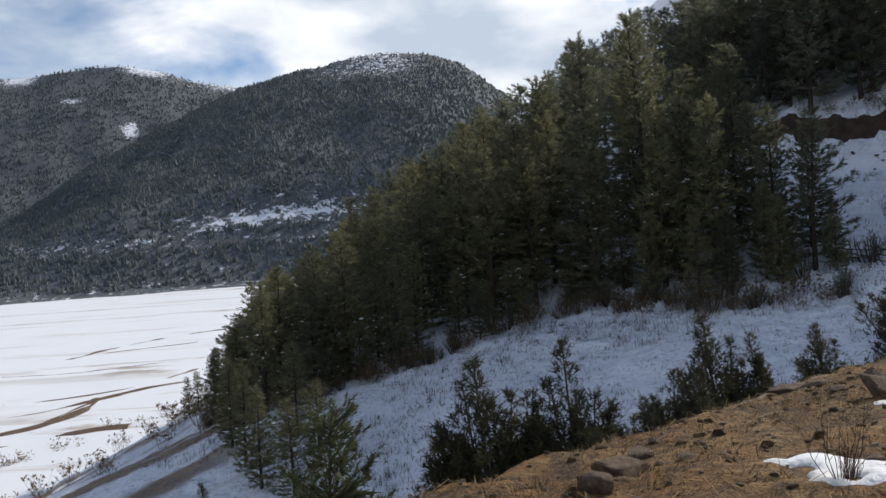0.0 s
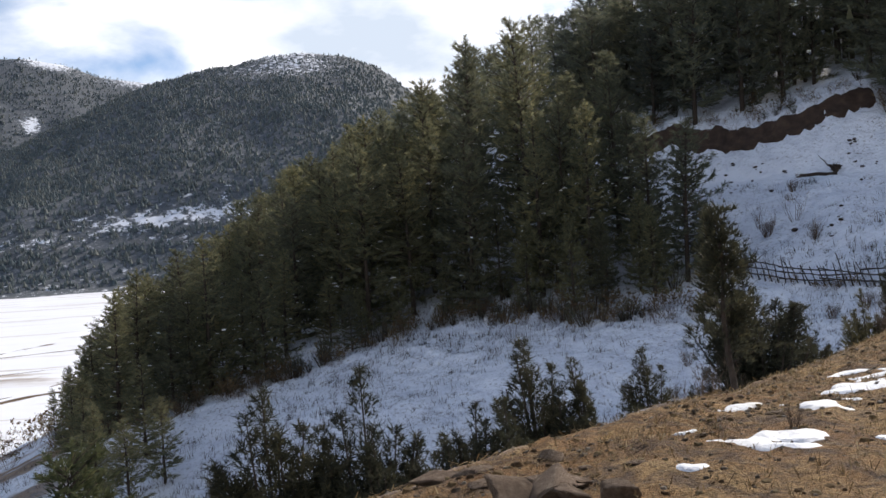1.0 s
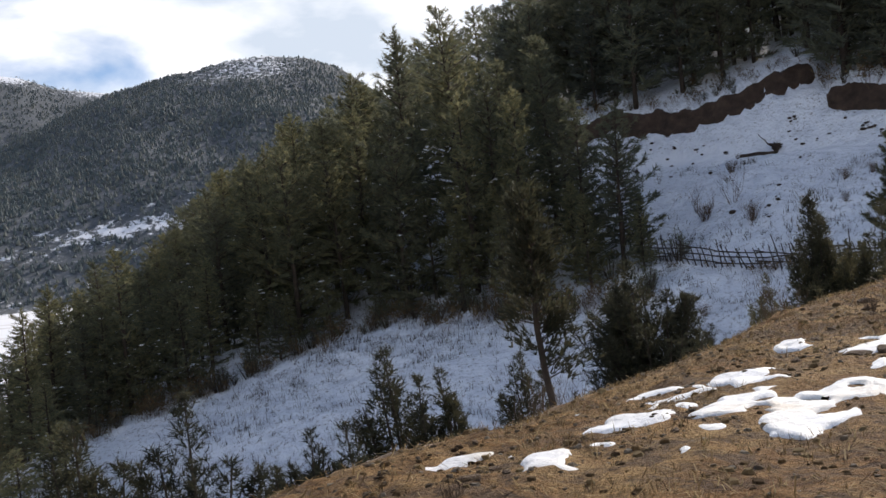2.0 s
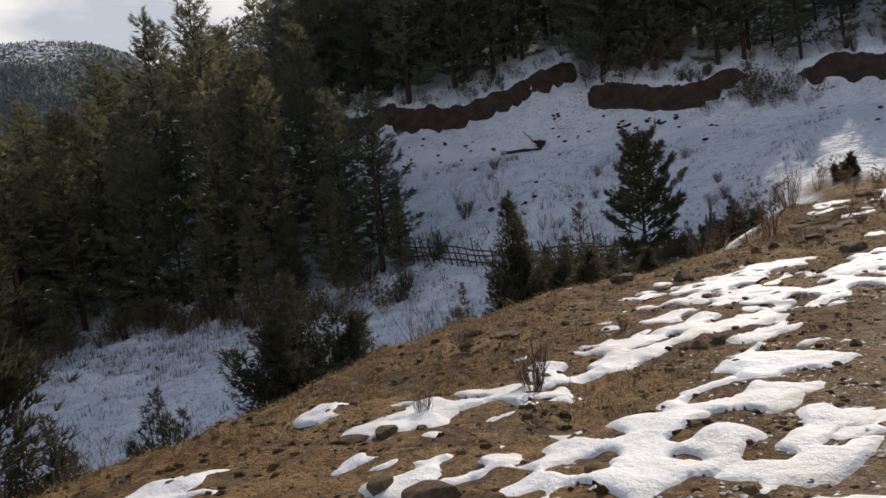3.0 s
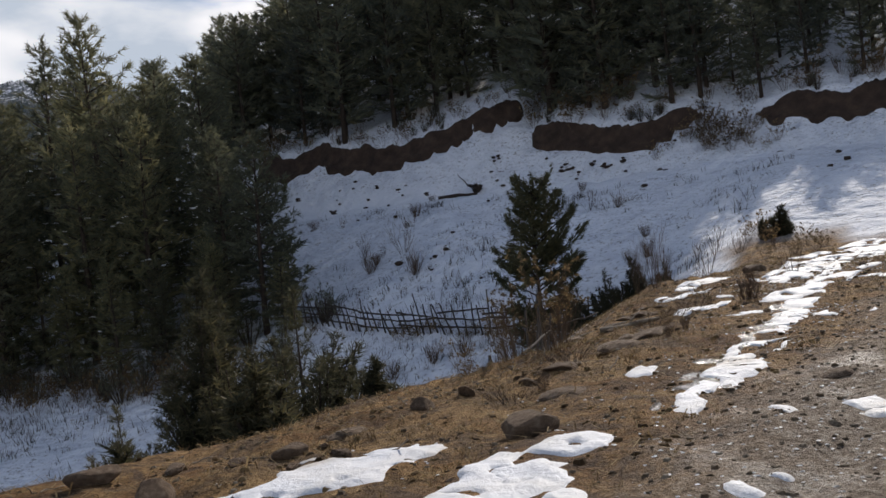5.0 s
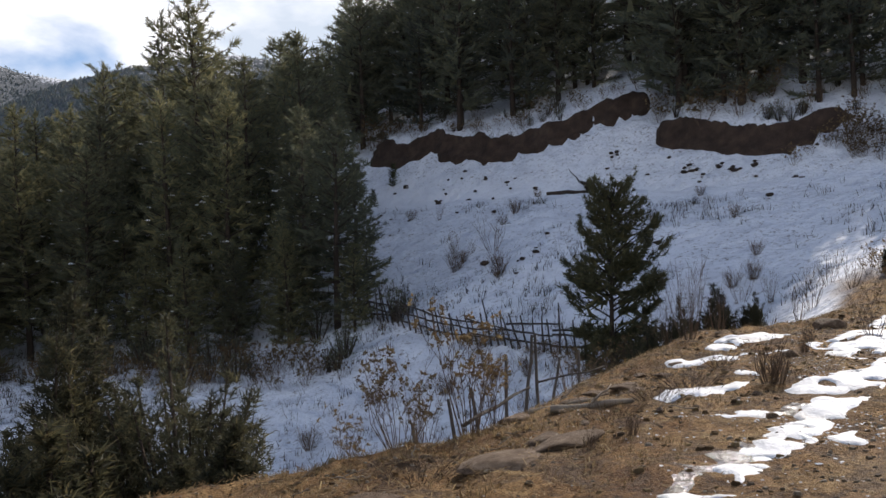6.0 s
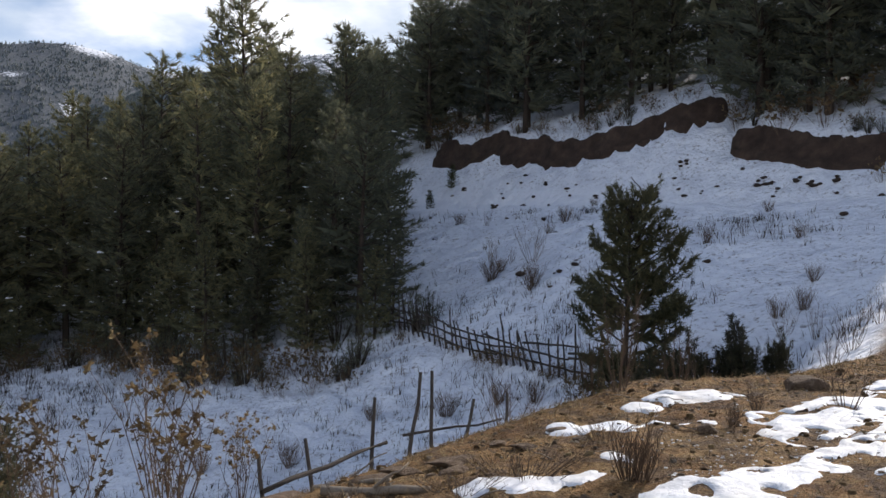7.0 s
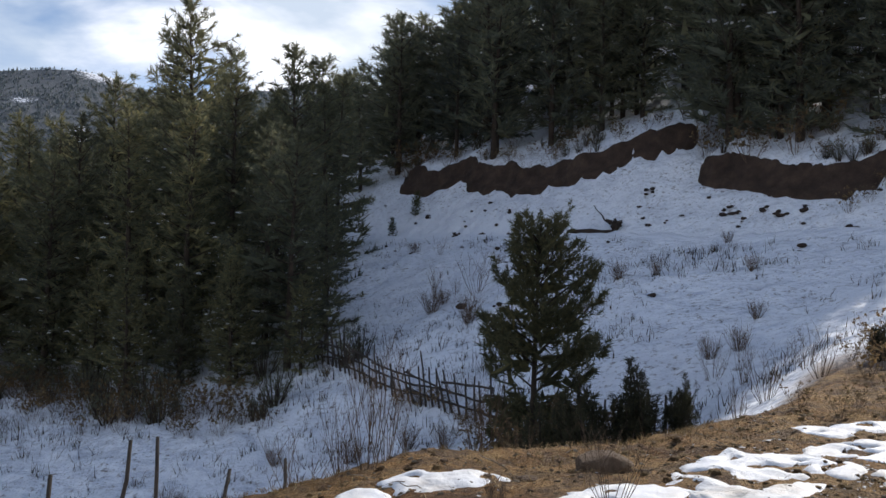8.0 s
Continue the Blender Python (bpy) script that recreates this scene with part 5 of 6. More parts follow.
for n, (s, d, ln, w, turn) in enumerate([
        (34.0, 4.95, 0.42, 0.26, -35), (34.3, 4.5, 0.38, 0.22, -30), (35.8, 5.1, 0.5, 0.3, -27), (34.9, 4.0, 0.34, 0.13, -18), (35.5, 3.4, 0.8, 0.3, 4), (31.6, 3.05, 0.36, 0.22, -30), (33.3, 2.85, 0.75, 0.26, -16), (35.1, 5.25, 0.2, 0.16, -18),
        (33.2, 3.9, 0.14, 0.13, -20), (36.3, 3.6, 1.15, 0.42, -7), (34.9, 2.45, 0.35, 0.24, -17), (37.3, 4.6, 0.16, 0.12, 0), (37.3, 3.5, 0.55, 0.26, -10), (39.2, 3.8, 1.4, 0.45, -4), (41.2, 4.5, 0.9, 0.36, -10), (32.3, 3.95, 0.6, 0.2, -20), (40.6, 3.0, 1.6, 0.5, 6), (43.0, 3.4, 1.8, 0.6, 4)]):
    snow_patch(s, d, ln, w * 0.85, turn, n + 61)
# trodden, icy snow along the wheel track
for n in range(15):
    s = 26.6 + n * 1.0
    snow_patch(s, 2.0 + 0.10 * n, 0.75, 0.20 - 0.006 * n, 5, n + 101, 0.012, 1.9)


# scraps left beside the larger patches
rng = random.Random(51)
for n in range(36):
    s, d = rng.choice(((rng.uniform(13, 26), rng.gauss(3.4, 1.1)), (rng.uniform(31, 42), rng.gauss(4.0, 1.0)), (rng.uniform(9, 15), rng.gauss(4.6, 0.6))))
    snow_patch(s, d, rng.uniform(0.06, 0.2), rng.uniform(0.03, 0.08), rng.gauss(0, 20), n + 201, 0.012, 1.0, 0.02)

# slush and trodden snow across the wheel track
rng = random.Random(53)
for n in range(90):
    s = rng.choice((rng.uniform(15, 27), rng.uniform(15, 27), rng.uniform(31, 41)))
    snow_patch(s, rng.uniform(-0.6, 1.6) + 0.05 * (s - 20), rng.uniform(0.1, 0.4), rng.uniform(0.05, 0.17), rng.gauss(0, 15), n + 301, 0.014, 1.6, 0.03)

def slush():
    """Crumbs of dirty snow and ice trodden into the track and round the patches."""
    rng, gen = random.Random(57), np.random.RandomState(57)
    n = 14000
    S, D = gen.uniform(14, 43, n), gen.normal(1.35, 0.8, n)
    D = np.where(S > 30, D + 1.2, D)
    x, y = S * UX - D * UY, S * UY + D * UX
    keep = gen.rand(n) < np.clip(0.42 + 3.4 * fbm(x * 0.75, y * 0.75 + 6, 3), 0, 1) * np.where((S > 27.5) & (S < 31), 0.3, 1.0)
    x, y = x[keep], y[keep]
    verts, faces = snow_lumps(rng, np.stack([x, y, ground_z(x, y) + 0.0], 1).tolist(), 0.015)
    tagged(mesh_part("slush", verts, faces, M_SLUSH), "crumbs of dirty trodden snow on the track", "slush", kind="stuff")


M_SLUSH = mottled("slush", [(0.3, (0.36, 0.31, 0.26)), (0.45, (0.66, 0.64, 0.61)), (0.6, (0.84, 0.84, 0.84))], 3.0, 0.5, 25.0, 0.6, 0.02)
slush()

# thin wet ice between gravel beside the snow
M_ICE, _nt, _b = material("ice", 0.16)
_nt.links.new(ramp_node(_nt, noise_node(_nt, 5.0, 6.0, 0.7), [(0.38, (0.15, 0.115, 0.085)), (0.52, (0.28, 0.24, 0.20)), (0.68, (0.62, 0.61, 0.60))]), _b.inputs["Base Color"])
_b.inputs["Specular IOR Level"].default_value = 0.5
bump_node(_nt, noise_node(_nt, 16.0, 5.0, 0.7), _b, 0.8, 0.03)
for n, (s, d, ln, w) in enumerate([(32.4, 2.7, 0.9, 0.3), (33.8, 2.9, 1.0, 0.3), (35.4, 2.9, 1.0, 0.3), (30.0, 2.5, 1.5, 0.35), (28.0, 2.3, 1.2, 0.35), (26.6, 2.1, 0.8, 0.3)]):
    snow_patch(s, d, ln * 0.8, w * 0.6, 0, n + 161, 0.003, 3.2, 0.035, M_ICE, "ice_patch", "thin wet ice over gravel beside the track")

# ---- stones ----
M_EARTH = mottled("dark_earth", [(0.3, (0.035, 0.025, 0.019)), (0.7, (0.085, 0.060, 0.045))], 4.0, 0.95, 30.0, 0.8, 0.03)


def rock_mesh(seed, flat=0.6, mat=M_ROCK):
    rng = random.Random(seed)
    bm = bmesh.new()
    for _ in range(26):
        v = Vector((rng.gauss(0, 1), rng.gauss(0, 1), rng.gauss(0, 1))).normalized()
        v *= rng.uniform(0.75, 1.0)
        bm.verts.new((v.x, v.y * 0.85, max(-0.75, min(0.70, v.z)) * flat))
    hull = bmesh.ops.convex_hull(bm, input=bm.verts)
    bmesh.ops.delete(bm, geom=[g for g in hull["geom_interior"] if isinstance(g, bmesh.types.BMVert)], context="VERTS")
    bmesh.ops.bevel(bm, geom=list(bm.edges), offset=0.045, segments=1, affect="EDGES")
    me = bpy.data.meshes.new("rock")
    bm.to_mesh(me)
    bm.free()
    me.materials.append(mat)
    return me


FLATS = (0.75, 0.6, 0.9, 0.55, 0.35, 0.25, 0.7, 0.8)
ROCKS = [rock_mesh(200 + k, f) for k, f in enumerate(FLATS)]
CLODS = [rock_mesh(220 + k, f, M_EARTH) for k, f in enumerate(FLATS)]


def rock(k, x, y, size, stretch=1.0, turn=None, tip=0.0, label="grey-brown angular stone on the dirt shoulder", group="stones on the shoulder", sink=0.35):
    ob = new("rock", (CLODS if group == "clods below the bank" else ROCKS)[k % 8])
    low = {0: 0.75, 1: 0.6, 2: 0.9, 3: 0.55, 4: 0.35, 5: 0.25, 6: 0.7, 7: 0.8}[k % 8]
    t = random.uniform(0, 360) if turn is None else turn
    ob.matrix_basis = pose(x, y, gz(x, y) + size * low * 0.7 * (1 - 2 * sink), tip, tip * 0.6, t) @ Matrix.Diagonal((size * stretch, size, size, 1))
    return tagged(ob, label, "rock", group)


HEAP = "brown angular rock in a small heap at the brow"
for k, x, y, size, long, turn, tip in [(3, 4.28, 8.72, 0.20, 1.3, 10, 38), (3, 4.52, 8.72, 0.22, 1.3, 60, -32), (4, 4.66, 8.98, 0.22, 1.4, 100, 24), (7, 4.86, 8.45, 0.12, 1.3, 20, 12), (0, 4.50, 9.12, 0.12, 1.3, 140, 0), (4, 4.62, 8.62, 0.20, 1.3, 80, 30)]:
    rock(k, x, y, size, long, turn, tip, HEAP, "rocks of the heap", 0.25)
SLAB = "flat grey-brown stone slab lying on the brow"
for k, x, y, size, long, turn, tip in [(4, 3.95, 9.85, 0.21, 1.5, 35, 8), (5, 4.15, 9.75, 0.14, 1.4, 20, -6), (2, 4.74, 9.84, 0.10, 1.2, 0, 0), (4, 5.2, 9.2, 0.08, 1.6, 10, 5), (4, 20.25, 19.42, 0.20, 1.9, 30, 8), (5, 21.3, 20.07, 0.30, 2.0, 33, 6), (4, 21.9, 20.5, 0.26, 2.2, 36, -5), (5, 19.61, 18.16, 0.22, 1.8, 25, 5), (3, 19.0, 18.99, 0.13, 1.3, 70, 35), (2, 18.51, 18.77, 0.14, 1.1, 20, 15), (3, 19.7, 19.1, 0.14, 1.5, 50, 20), (5, 17.7, 18.3, 0.16, 1.7, 40, 0), (4, 12.9, 15.6, 0.13, 1.8, 20, 0), (5, 15.5, 16.9, 0.2, 1.7, 30, 5), (4, 14.1, 16.3, 0.15, 1.8, 40, 0)]:
    rock(k, x, y, size, long, turn, tip, SLAB, "slabs along the brow")
for k, x, y, size, turn in [(3, 1.82, 6.9, 0.17, 20), (1, 2.05, 7.45, 0.12, 70), (7, 1.62, 6.55, 0.13, 120), (5, 2.3, 7.1, 0.10, 40)]:
    rock(k, x, y, size, 1.4, turn, 8, SLAB, "slabs along the brow")
rock(7, 4.55, 7.45, 0.09, 1.1, 40, 0, "squarish brown rock beside a snow scrap")
rock(1, 3.75, 7.25, 0.10, 1.3, 20)
rock(7, 10.69, 11.46, 0.16, 1.15, 15, 0, "squarish brown boulder in a snow patch")
rock(2, 13.56, 13.37, 0.085, 1.2, 0, 0, "small blackish paired stone")
rock(7, 13.76, 13.40, 0.085, 1.1, 40, 0, "small blackish paired stone")
rock(1, 15.81, 18.3, 0.17, 1.5, 10, 5, "dark flat-topped rock at the brow")
rock(1, 17.2, 17.95, 0.16, 1.2, 30, 0, "dark rounded rock at the end of a snow patch")
rock(4, 10.64, 12.93, 0.13, 1.5, 0, 0, "dark flat stone beside a snow scrap")
rock(2, 14.05, 12.29, 0.05, 1.2, 0, 0, "small dark stone on wet gravel")
rock(2, 16.25, 17.45, 0.20, 1.2, 60, 10, "dark angular rock beside snow")
rock(0, 16.8, 17.9, 0.10, 1.2)
rock(0, 18.85, 17.15, 0.26, 1.25, 35, 0, "broad dark rock with snow against it", sink=0.28)
rock(5, 21.4, 16.9, 0.16, 1.9, 20, 0, "flat pale stone set in the track")
rock(1, 21.8, 20.84, 0.17, 1.7, 40, 0, "broad brown rock at the brow")
rock(3, 23.3, 22.6, 0.12, 1.6)
rock(0, 27.5, 25.5, 0.30, 1.2, 30, 0, "large rounded boulder on the brow")
rock(6, 27.9, 23.2, 0.10, 1.1)
rock(2, 25.6, 23.4, 0.10, 1.2)
rng = random.Random(9)
for n in range(165):
    s = rng.uniform(3, 42)
    brow = float(np.interp(s, BROW_S, BROW_D))
    d = brow - abs(rng.gauss(0, 1.2)) if n % 3 else rng.uniform(1.0, brow)
    x, y = at_track(s, d)
    rock(rng.randrange(8), x, y, rng.uniform(0.018, 0.055) * (1.9 if n % 7 == 0 else 1), rng.uniform(1.0, 1.9))
for n, (x, y) in enumerate([(30.1, 69.9), (31.1, 67.8), (32.1, 66.1), (33.4, 64.3), (37.4, 61.9), (38.2, 60.7), (40.9, 58.8), (41.1, 58.0), (42.4, 57.2), (43.4, 56.6), (44.3, 54.1), (28.7, 50.0), (38.0, 63.5), (26.4, 72.1), (29.2, 63.9), (28.2, 68.3), (40.7, 59.3), (42.0, 57.9)]):
    for k in range(4):
        rock(rng.choice((0, 1, 2, 6, 7)), x + rng.gauss(0, 0.22 * k), y + rng.gauss(0, 0.22 * k), rng.uniform(0.07, 0.20), 1.3, label="dark clod of earth lying on shaded snow", group="clods below the bank", sink=0.2)
for n in range(34):
    q = rng.uniform(-40, 10)
    p = rng.uniform(62, float(bank_line(np.array(q))) - 0.4) if n % 2 else rng.uniform(53, 66)
    rock(rng.randrange(8), (p + q) * 0.70711, (p - q) * 0.70711, rng.uniform(0.08, 0.22), 1.3, label="dark clod of earth lying on shaded snow", group="clods below the bank", sink=0.2)


def gravel():
    rng = random.Random(15)
    gen = np.random.RandomState(15)
    n = 15000
    S = gen.uniform(2, 42, n)
    D = np.where(gen.rand(n) < 0.35, gen.uniform(-1.5, 6.2, n), np.where(gen.rand(n) < 0.6, gen.normal(1.2, 0.9, n), gen.normal(5.0, 0.8, n)))
    X, Y = S * UX - D * UY, S * UY + D * UX
    Z = ground_z(X, Y)
    verts, faces = [], []
    for x, y, z in zip(X.tolist(), Y.tolist(), Z.tolist()):
        r = 0.006 + 0.030 * rng.random() ** 2.5
        k = len(verts)
        a0 = rng.uniform(0, 6.3)
        for j in range(5):
            a = a0 + 1.2566 * j
            q = r * rng.uniform(0.7, 1.3)
            verts.append((x + q * math.cos(a), y + q * 0.8 * math.sin(a), z - 0.004))
        for j in range(5):
            a = a0 + 1.2566 * j
            q = r * rng.uniform(0.35, 0.8)
            verts.append((x + q * math.cos(a), y + q * 0.8 * math.sin(a), z + r * rng.uniform(0.25, 0.55)))
        for j in range(5):
            faces.append((k + j, k + (j + 1) % 5, k + 5 + (j + 1) % 5, k + 5 + j))
        faces.append((k + 5, k + 6, k + 7, k + 8, k + 9))
    tagged(mesh_part("gravel", verts, faces, M_GRAVEL), "loose grey-brown gravel on the dirt shoulder", "gravel", kind="stuff")


M_GRAVEL = foliage("gravel", (0.20, 0.14, 0.095), (0.36, 0.27, 0.19), (0.58, 0.49, 0.39), 0.75)
gravel()


def litter():
    """Dry straw, needles and bits of twig lying on the turf."""
    gen = np.random.RandomState(25)
    n = 80000
    S, D = gen.uniform(2, 43, n), gen.uniform(1.8, 7.4, n)
    x, y = S * UX - D * UY, S * UY + D * UX
    keep = (gen.rand(n) < 0.5 + 1.9 * fbm(x * 0.8, y * 0.8, 2)) & off_snow(S, D)
    x, y = x[keep], y[keep]
    n = len(x)
    z = ground_z(x, y) + 0.004
    a, ln, w = gen.uniform(0, 6.3, n), gen.uniform(0.02, 0.065, n), gen.uniform(0.0018, 0.0045, n)
    ln = np.where(gen.rand(n) < 0.02, ln * 2.2, ln)
    c, s = np.cos(a), np.sin(a)
    up0, up1 = gen.uniform(0, 0.015, n), np.abs(gen.normal(0.012, 0.025, n))
    quad = [np.stack([x - c * ln - s * w, y - s * ln + c * w, z + up0], 1), np.stack([x - c * ln + s * w, y - s * ln - c * w, z + up0], 1),
            np.stack([x + c * ln + s * w, y + s * ln - c * w, z + up1], 1), np.stack([x + c * ln - s * w, y + s * ln + c * w, z + up1], 1)]
    verts = np.stack(quad, 1).reshape(-1, 3)
    tagged(mesh_part("straw_litter", verts.tolist(), np.arange(len(verts)).reshape(-1, 4).tolist(), M_STRAW), "dry straw and grass litter on brown turf", "straw", kind="stuff")


def clods():
    """Lumps of earth and moss, half sunk."""
    rng = random.Random(45)
    gen = np.random.RandomState(45)
    n = 11000
    S, D = gen.uniform(2, 43, n), gen.uniform(1.6, 7.0, n)
    X, Y = S * UX - D * UY, S * UY + D * UX
    keep = gen.rand(n) < 0.5 + 2.0 * fbm(X * 0.6 + 9, Y * 0.6, 2)
    X, Y = X[keep], Y[keep]
    Z = ground_z(X, Y)
    verts, faces = [], []
    for x, y, z in zip(X.tolist(), Y.tolist(), Z.tolist()):
        r = 0.008 + 0.036 * rng.random() ** 3.0
        k, m = len(verts), 6
        for lvl, (q0, h) in enumerate(((1.2, -0.3), (0.7, 0.5))):
            for j in range(m):
                a = 6.283 * j / m
                q = r * q0 * rng.uniform(0.7, 1.3)
                verts.append((x + q * math.cos(a), y + q * math.sin(a), z + r * h * 0.9 * rng.uniform(0.7, 1.4)))
        for j in range(m):
            p0, p1 = k + j, k + (j + 1) % m
            faces.append((p0, p1, p1 + m, p0 + m))
        faces.append(tuple(k + m + j for j in range(m)))
    mat = foliage("clods", (0.15, 0.09, 0.05), (0.34, 0.215, 0.105), (0.55, 0.40, 0.22), 0.95)
    tagged(mesh_part("clods", verts, faces, mat), "small lumps of brown earth on the turf", "earth", kind="stuff")


clods()
litter()


def turf():
    """Short dead grass standing in tufts on the shoulder."""
    gen = np.random.RandomState(65)
    n = 26000
    S, D = gen.uniform(2, 43, n), gen.uniform(1.6, 8.0, n)
    x, y = S * UX - D * UY, S * UY + D * UX
    keep = (gen.rand(n) < 0.25 + 3.2 * fbm(x * 0.9 + 4, y * 0.9, 3) + 0.10 * (D - 4)) & off_snow(S, D)
    x, y = np.repeat(x[keep][:9000], 6), np.repeat(y[keep][:9000], 6)
    n = len(x)
    a, r = gen.uniform(0, 6.3, n), gen.uniform(0, 0.05, n)
    x, y = x + r * np.cos(a), y + r * np.sin(a)
    z = ground_z(x, y)
    h, w = gen.uniform(0.015, 0.065, n) * (0.6 + 0.9 * vnoise(x * 1.3, y * 1.3)), gen.uniform(0.002, 0.005, n)
    c, s = np.cos(a + 1.5) * w, np.sin(a + 1.5) * w
    lx, ly = np.cos(a) * h * gen.uniform(0.2, 1.4, n), np.sin(a) * h * gen.uniform(0.2, 1.4, n)
    verts = np.stack([np.stack([x - c, y - s, z - 0.01], 1), np.stack([x + c, y + s, z - 0.01], 1), np.stack([x + lx, y + ly, z + h], 1)], 1).reshape(-1, 3)
    tagged(mesh_part("turf_grass", verts.tolist(), np.arange(len(verts)).reshape(-1, 3).tolist(), M_STRAW), "short dead tan grass tufts on brown turf", "grass", kind="stuff")


turf()

# ---- tufts and sticks on the shoulder ----
CLUMP = keep_aside(tagged(bare_shrub(171, 0.5, 0.2, 34), "dark clump of dry upright twigs", "shrub", "twig clumps on the shoulder"))
for x, y, size in [(24.54, 22.04, 0.9), (24.62, 21.98, 0.7), (12.06, 13.26, 0.8), (11.2, 13.2, 0.4), (12.3, 15.3, 0.5), (6.6, 9.9, 0.35), (13.6, 14.6, 0.3), (2.9, 6.2, 0.35), (22.5, 20.6, 0.4), (25.9, 23.6, 0.45), (26.4, 24.3, 0.5), (22.0, 20.2, 0.35), (19.6, 18.6, 0.4)]:
    put(CLUMP, x, y, size)


def straight_stick(name, a, b, r0, r1, mat, parent=None, sides=6, wobble=0.0):
    a, b = Vector(a), Vector(b)
    rng = random.Random(int(abs(a.x * 131 + b.y * 71) * 10))
    pts, rad = [], []
    for k in range(5):
        t = k / 4
        pts.append(tuple(a.lerp(b, t) + Vector((rng.gauss(0, wobble), rng.gauss(0, wobble), rng.gauss(0, wobble)))))
        rad.append(r0 + (r1 - r0) * t)
    v, f = [], []
    tube(v, f, pts, rad, sides)
    return mesh_part(name, v, f, mat, parent, True)


M_PALEWOOD = mottled("bleached_wood", [(0.3, (0.20, 0.155, 0.11)), (0.7, (0.42, 0.35, 0.27))], 5.0, 0.85, 60.0, 0.5, 0.01)


# ---- fences ----
def hill_fence():
    fence = new("fence")
    tagged(fence, "rustic fence of leaning stakes and split rails", "fence")
    line = [Vector((22.0, 50.9, 0)), Vector((24.9, 46.1, 0)), Vector((28.2, 40.4, 0)), Vector((31.4, 35.9, 0))]
    rng = random.Random(33)
    spots = []
    for a, b in zip(line, line[1:]):
        n = int((b - a).length / 0.36)
        spots += [(a.lerp(b, k / n), (b - a).normalized()) for k in range(n)]
    for k, (c, way) in enumerate(spots):
        g = gz(c.x, c.y)
        loose = 1 - sstep(23, 31, np.array(float(k)))
        lean = float(loose) * rng.uniform(0.25, 0.6) + rng.gauss(0, 0.09)
        h = rng.uniform(0.95, 1.25) + (0.45 if k % 9 == 4 else 0)
        straight_stick("stake", (c.x, c.y, g - 0.2), (c.x - way.x * lean + rng.gauss(0, 0.05), c.y - way.y * lean, g + h), 0.042, 0.024, M_WOOD, fence, 5, 0.012)
    for level, h in enumerate((0.32, 0.58, 0.82)):
        k = 0
        while k < len(spots) - 7:
            j = min(k + rng.choice((6, 7, 8)), len(spots) - 1)
            c0, c1 = spots[k][0], spots[j][0]
            straight_stick("rail", (c0.x + 0.05, c0.y + 0.03, gz(c0.x, c0.y) + h + rng.gauss(0, 0.06)), (c1.x + 0.05, c1.y + 0.03, gz(c1.x, c1.y) + h + rng.gauss(0, 0.06)), 0.042, 0.030, M_WOOD, fence, 5, 0.02)
            k += 6


hill_fence()


def old_fence():
    fence = new("fence")
    tagged(fence, "broken row of weathered grey posts with fallen rails", "fence")
    for x, y, top, lx, ly in [(22.54, 25.58, 0.73, 0.02, 0.0), (23.0, 26.1, 0.95, 0.10, 0.03), (23.23, 26.51, 0.92, 0.0, 0.0), (21.55, 24.2, 0.42, -0.03, 0.0), (21.95, 24.75, 0.45, -0.06, 0.0), (23.7, 27.2, 0.45, 0.10, 0.0), (24.3, 27.8, 0.45, 0.02, 0.0), (21.0, 23.4, 0.3, -0.04, 0)]:
        straight_stick("post", (x - lx, y - ly, gz(x, y) - 0.3), (x + lx, y + ly, top), 0.029, 0.02, M_WOOD, fence, 6, 0.008)
    straight_stick("rail", (21.6, 23.8, 0.16), (22.7, 24.95, 0.36), 0.028, 0.022, M_WOOD, fence, 6, 0.012)
    straight_stick("rail", (22.9, 25.2, 0.40), (24.0, 25.6, 0.50), 0.017, 0.012, M_WOOD, fence, 6, 0.012)


old_fence()

# bleached wood lying on the brow
for a, b, r in [((22.3, 22.4), (23.1, 22.1), 0.045), ((22.2, 22.9), (22.8, 22.5), 0.03)]:
    log = tagged(new("fallen_log"), "bleached pale log lying on dry turf", "log", "dead wood on the brow")
    straight_stick("trunk", (*a, gz(*a) + r * 0.6), (*b, gz(*b) + r * 0.6), r, r * 0.7, M_PALEWOOD, log, 7, 0.015)
    c = (0.5 * (a[0] + b[0]), 0.5 * (a[1] + b[1]))
    straight_stick("branch", (*c, gz(*c) + r), (c[0] + 0.25, c[1] + 0.1, gz(*c) + 0.22), r * 0.35, r * 0.15, M_PALEWOOD, log, 5, 0.01)
rock(1, 21.95, 22.55, 0.16, 1.7, 30, 0, "broad dark rock sunk in the brow", sink=0.3)
rock(3, 20.9, 21.9, 0.13, 1.4, 10, 0, "pale angular rock on the brow")
rock(5, 22.75, 22.75, 0.20, 2.0, 25, 4, "long flat pale stone on the brow")
rock(4, 23.3, 22.95, 0.15, 1.7, 30, 6, "flat pale stone on the brow")
for k, (x, y, size, turn) in enumerate([(22.9, 22.7, 0.13, 20), (23.4, 23.0, 0.14, 50), (24.0, 23.4, 0.12, 0), (22.5, 22.35, 0.13, 35), (23.75, 23.6, 0.10, 70), (24.4, 23.9, 0.13, 15)]):
    rock(4 + k % 2, x, y, size, 1.7, turn, 5, "flat pale stone on the brow", "slabs along the brow")
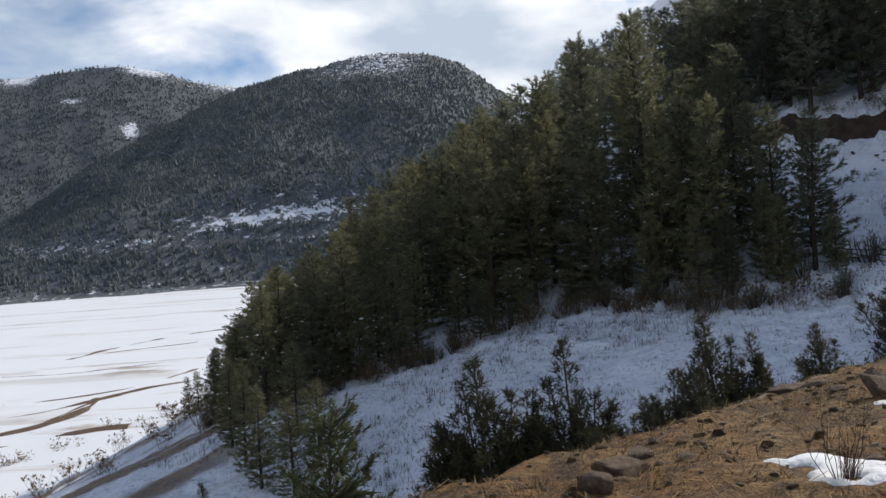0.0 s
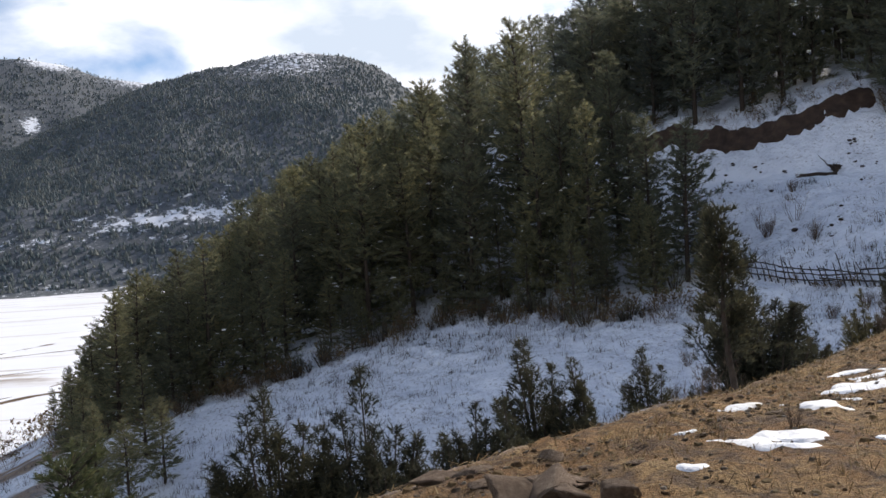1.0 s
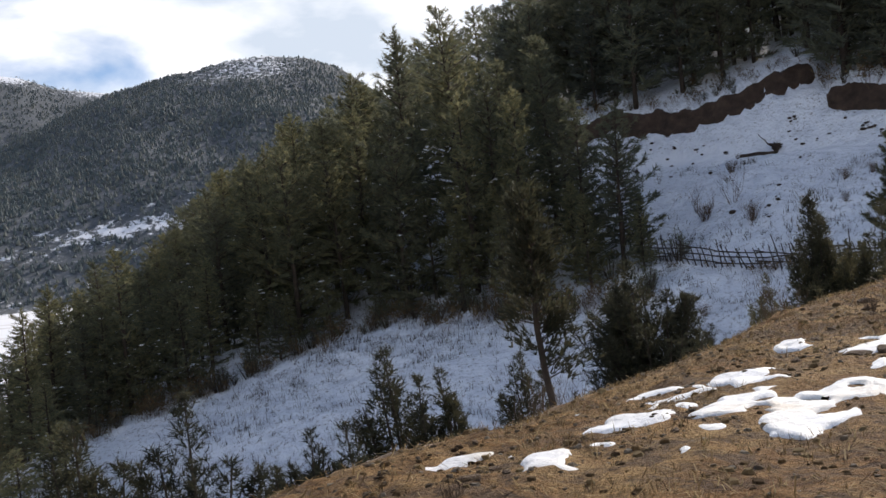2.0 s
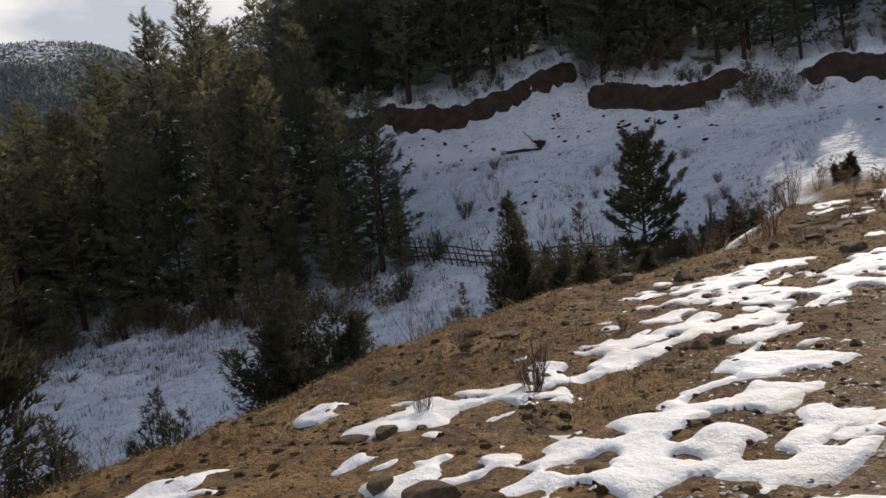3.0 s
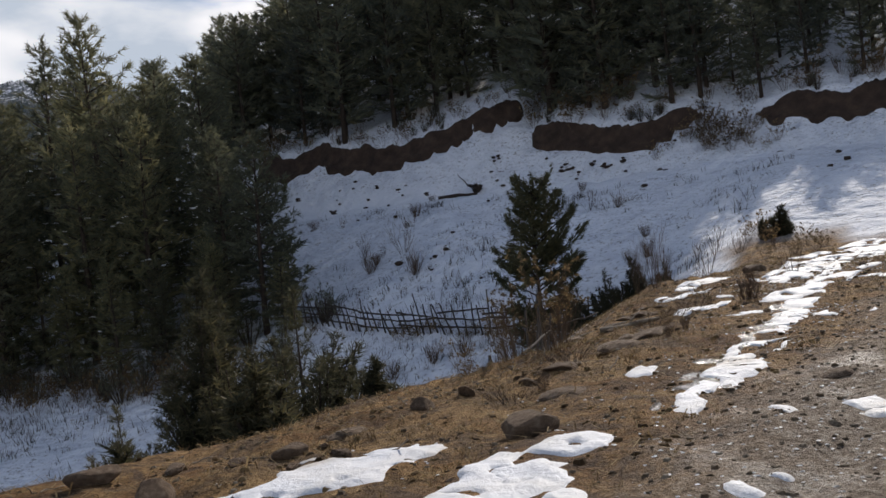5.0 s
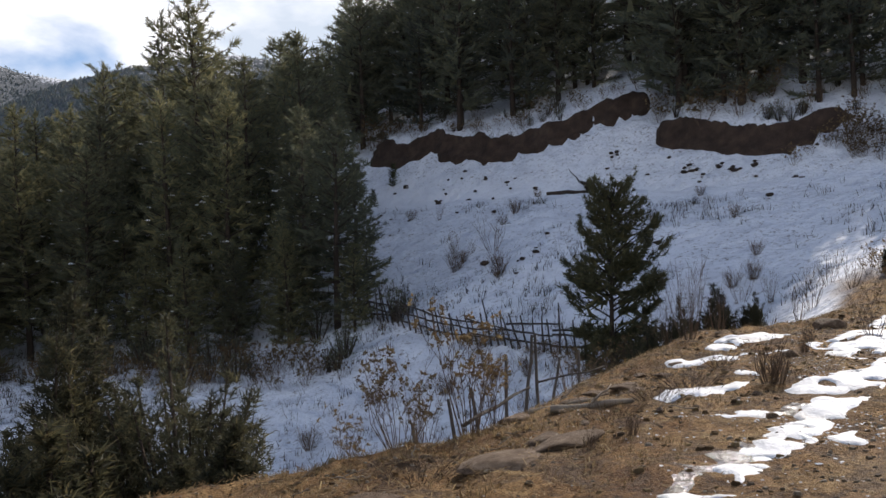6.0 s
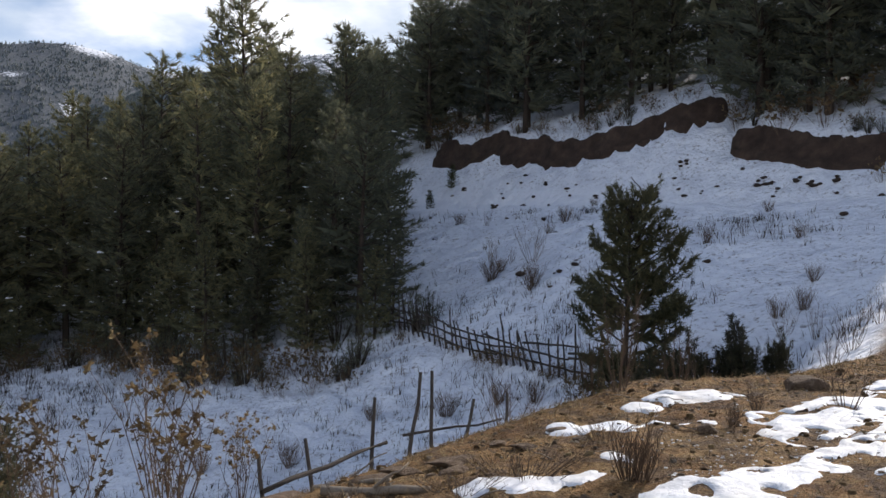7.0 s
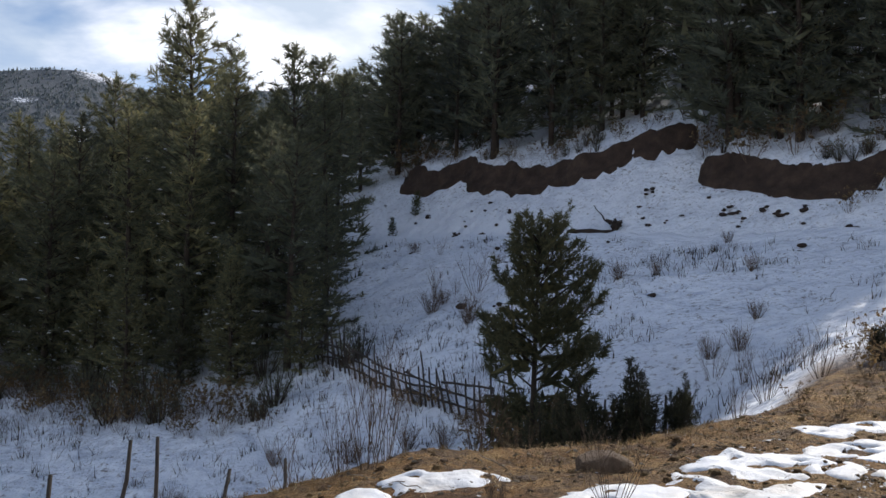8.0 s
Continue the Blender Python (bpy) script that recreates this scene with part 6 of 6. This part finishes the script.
BRUSHPILE = keep_aside(tagged(bare_shrub(173, 0.22, 0.55, 46, name="brush_pile"), "low heap of broken dry twigs on turf", "brush", "twig heaps on the brow"))
for x, y, size in [(23.8, 22.3, 1.0), (23.3, 22.0, 0.8), (22.6, 21.5, 0.9), (24.6, 23.2, 0.7), (19.2, 18.4, 0.7), (20.6, 20.0, 0.8)]:
    put(BRUSHPILE, x, y, size)
rng = random.Random(91)
for n in range(60):
    s = rng.uniform(14, 40)
    d = float(np.interp(s, BROW_S, BROW_D)) - abs(rng.gauss(0.3, 0.8)) - 0.1
    x, y = at_track(s, d)
    a, ln = rng.uniform(0, 6.3), rng.uniform(0.08, 0.3)
    e = (x + ln * math.cos(a), y + ln * math.sin(a))
    tagged(straight_stick("stick", (x, y, gz(x, y) + 0.01), (*e, gz(*e) + 0.01 + 0.12 * rng.random() ** 2), 0.007, 0.004, M_PALEWOOD, None, 4, 0.008), "thin bleached dry stick on turf", "stick", "sticks on the brow")


# ---- felled wood on the hill road ----
def felled():
    x, y = 36.0, 62.0
    straight = new("fallen_log")
    tagged(straight, "dark fallen log lying on the snowy hill road", "log")
    straight_stick("trunk", (33.6, 62.6, gz(33.6, 62.6) + 0.12), (35.9, 61.6, gz(35.9, 61.6) + 0.22), 0.11, 0.14, M_BARK, straight, 7, 0.03)
    stump = new("uprooted_stump")
    tagged(stump, "uprooted dark stump with tangled roots on snow", "stump")
    g = gz(x, y)
    v, f = [], []
    rng = random.Random(3)
    for _ in range(15):
        a, e = rng.uniform(0, 6.3), rng.uniform(-0.3, 0.8)
        tip = Vector((math.cos(a) * math.cos(e), math.sin(a) * math.cos(e), math.sin(e))) * rng.uniform(0.35, 0.6)
        tube(v, f, [(x, y, g + 0.15), (x + tip.x * 0.5, y + tip.y * 0.5, g + 0.3 + tip.z * 0.5), (x + tip.x, y + tip.y, g + 0.3 + tip.z)], [0.20, 0.12, 0.03], 6)
    mesh_part("root_ball", v, f, M_BARK, stump, True)
    straight_stick("branch", (x - 0.3, y, g + 0.3), (x - 1.1, y + 0.3, g + 1.3), 0.05, 0.02, M_BARK, stump, 5, 0.04)


felled()
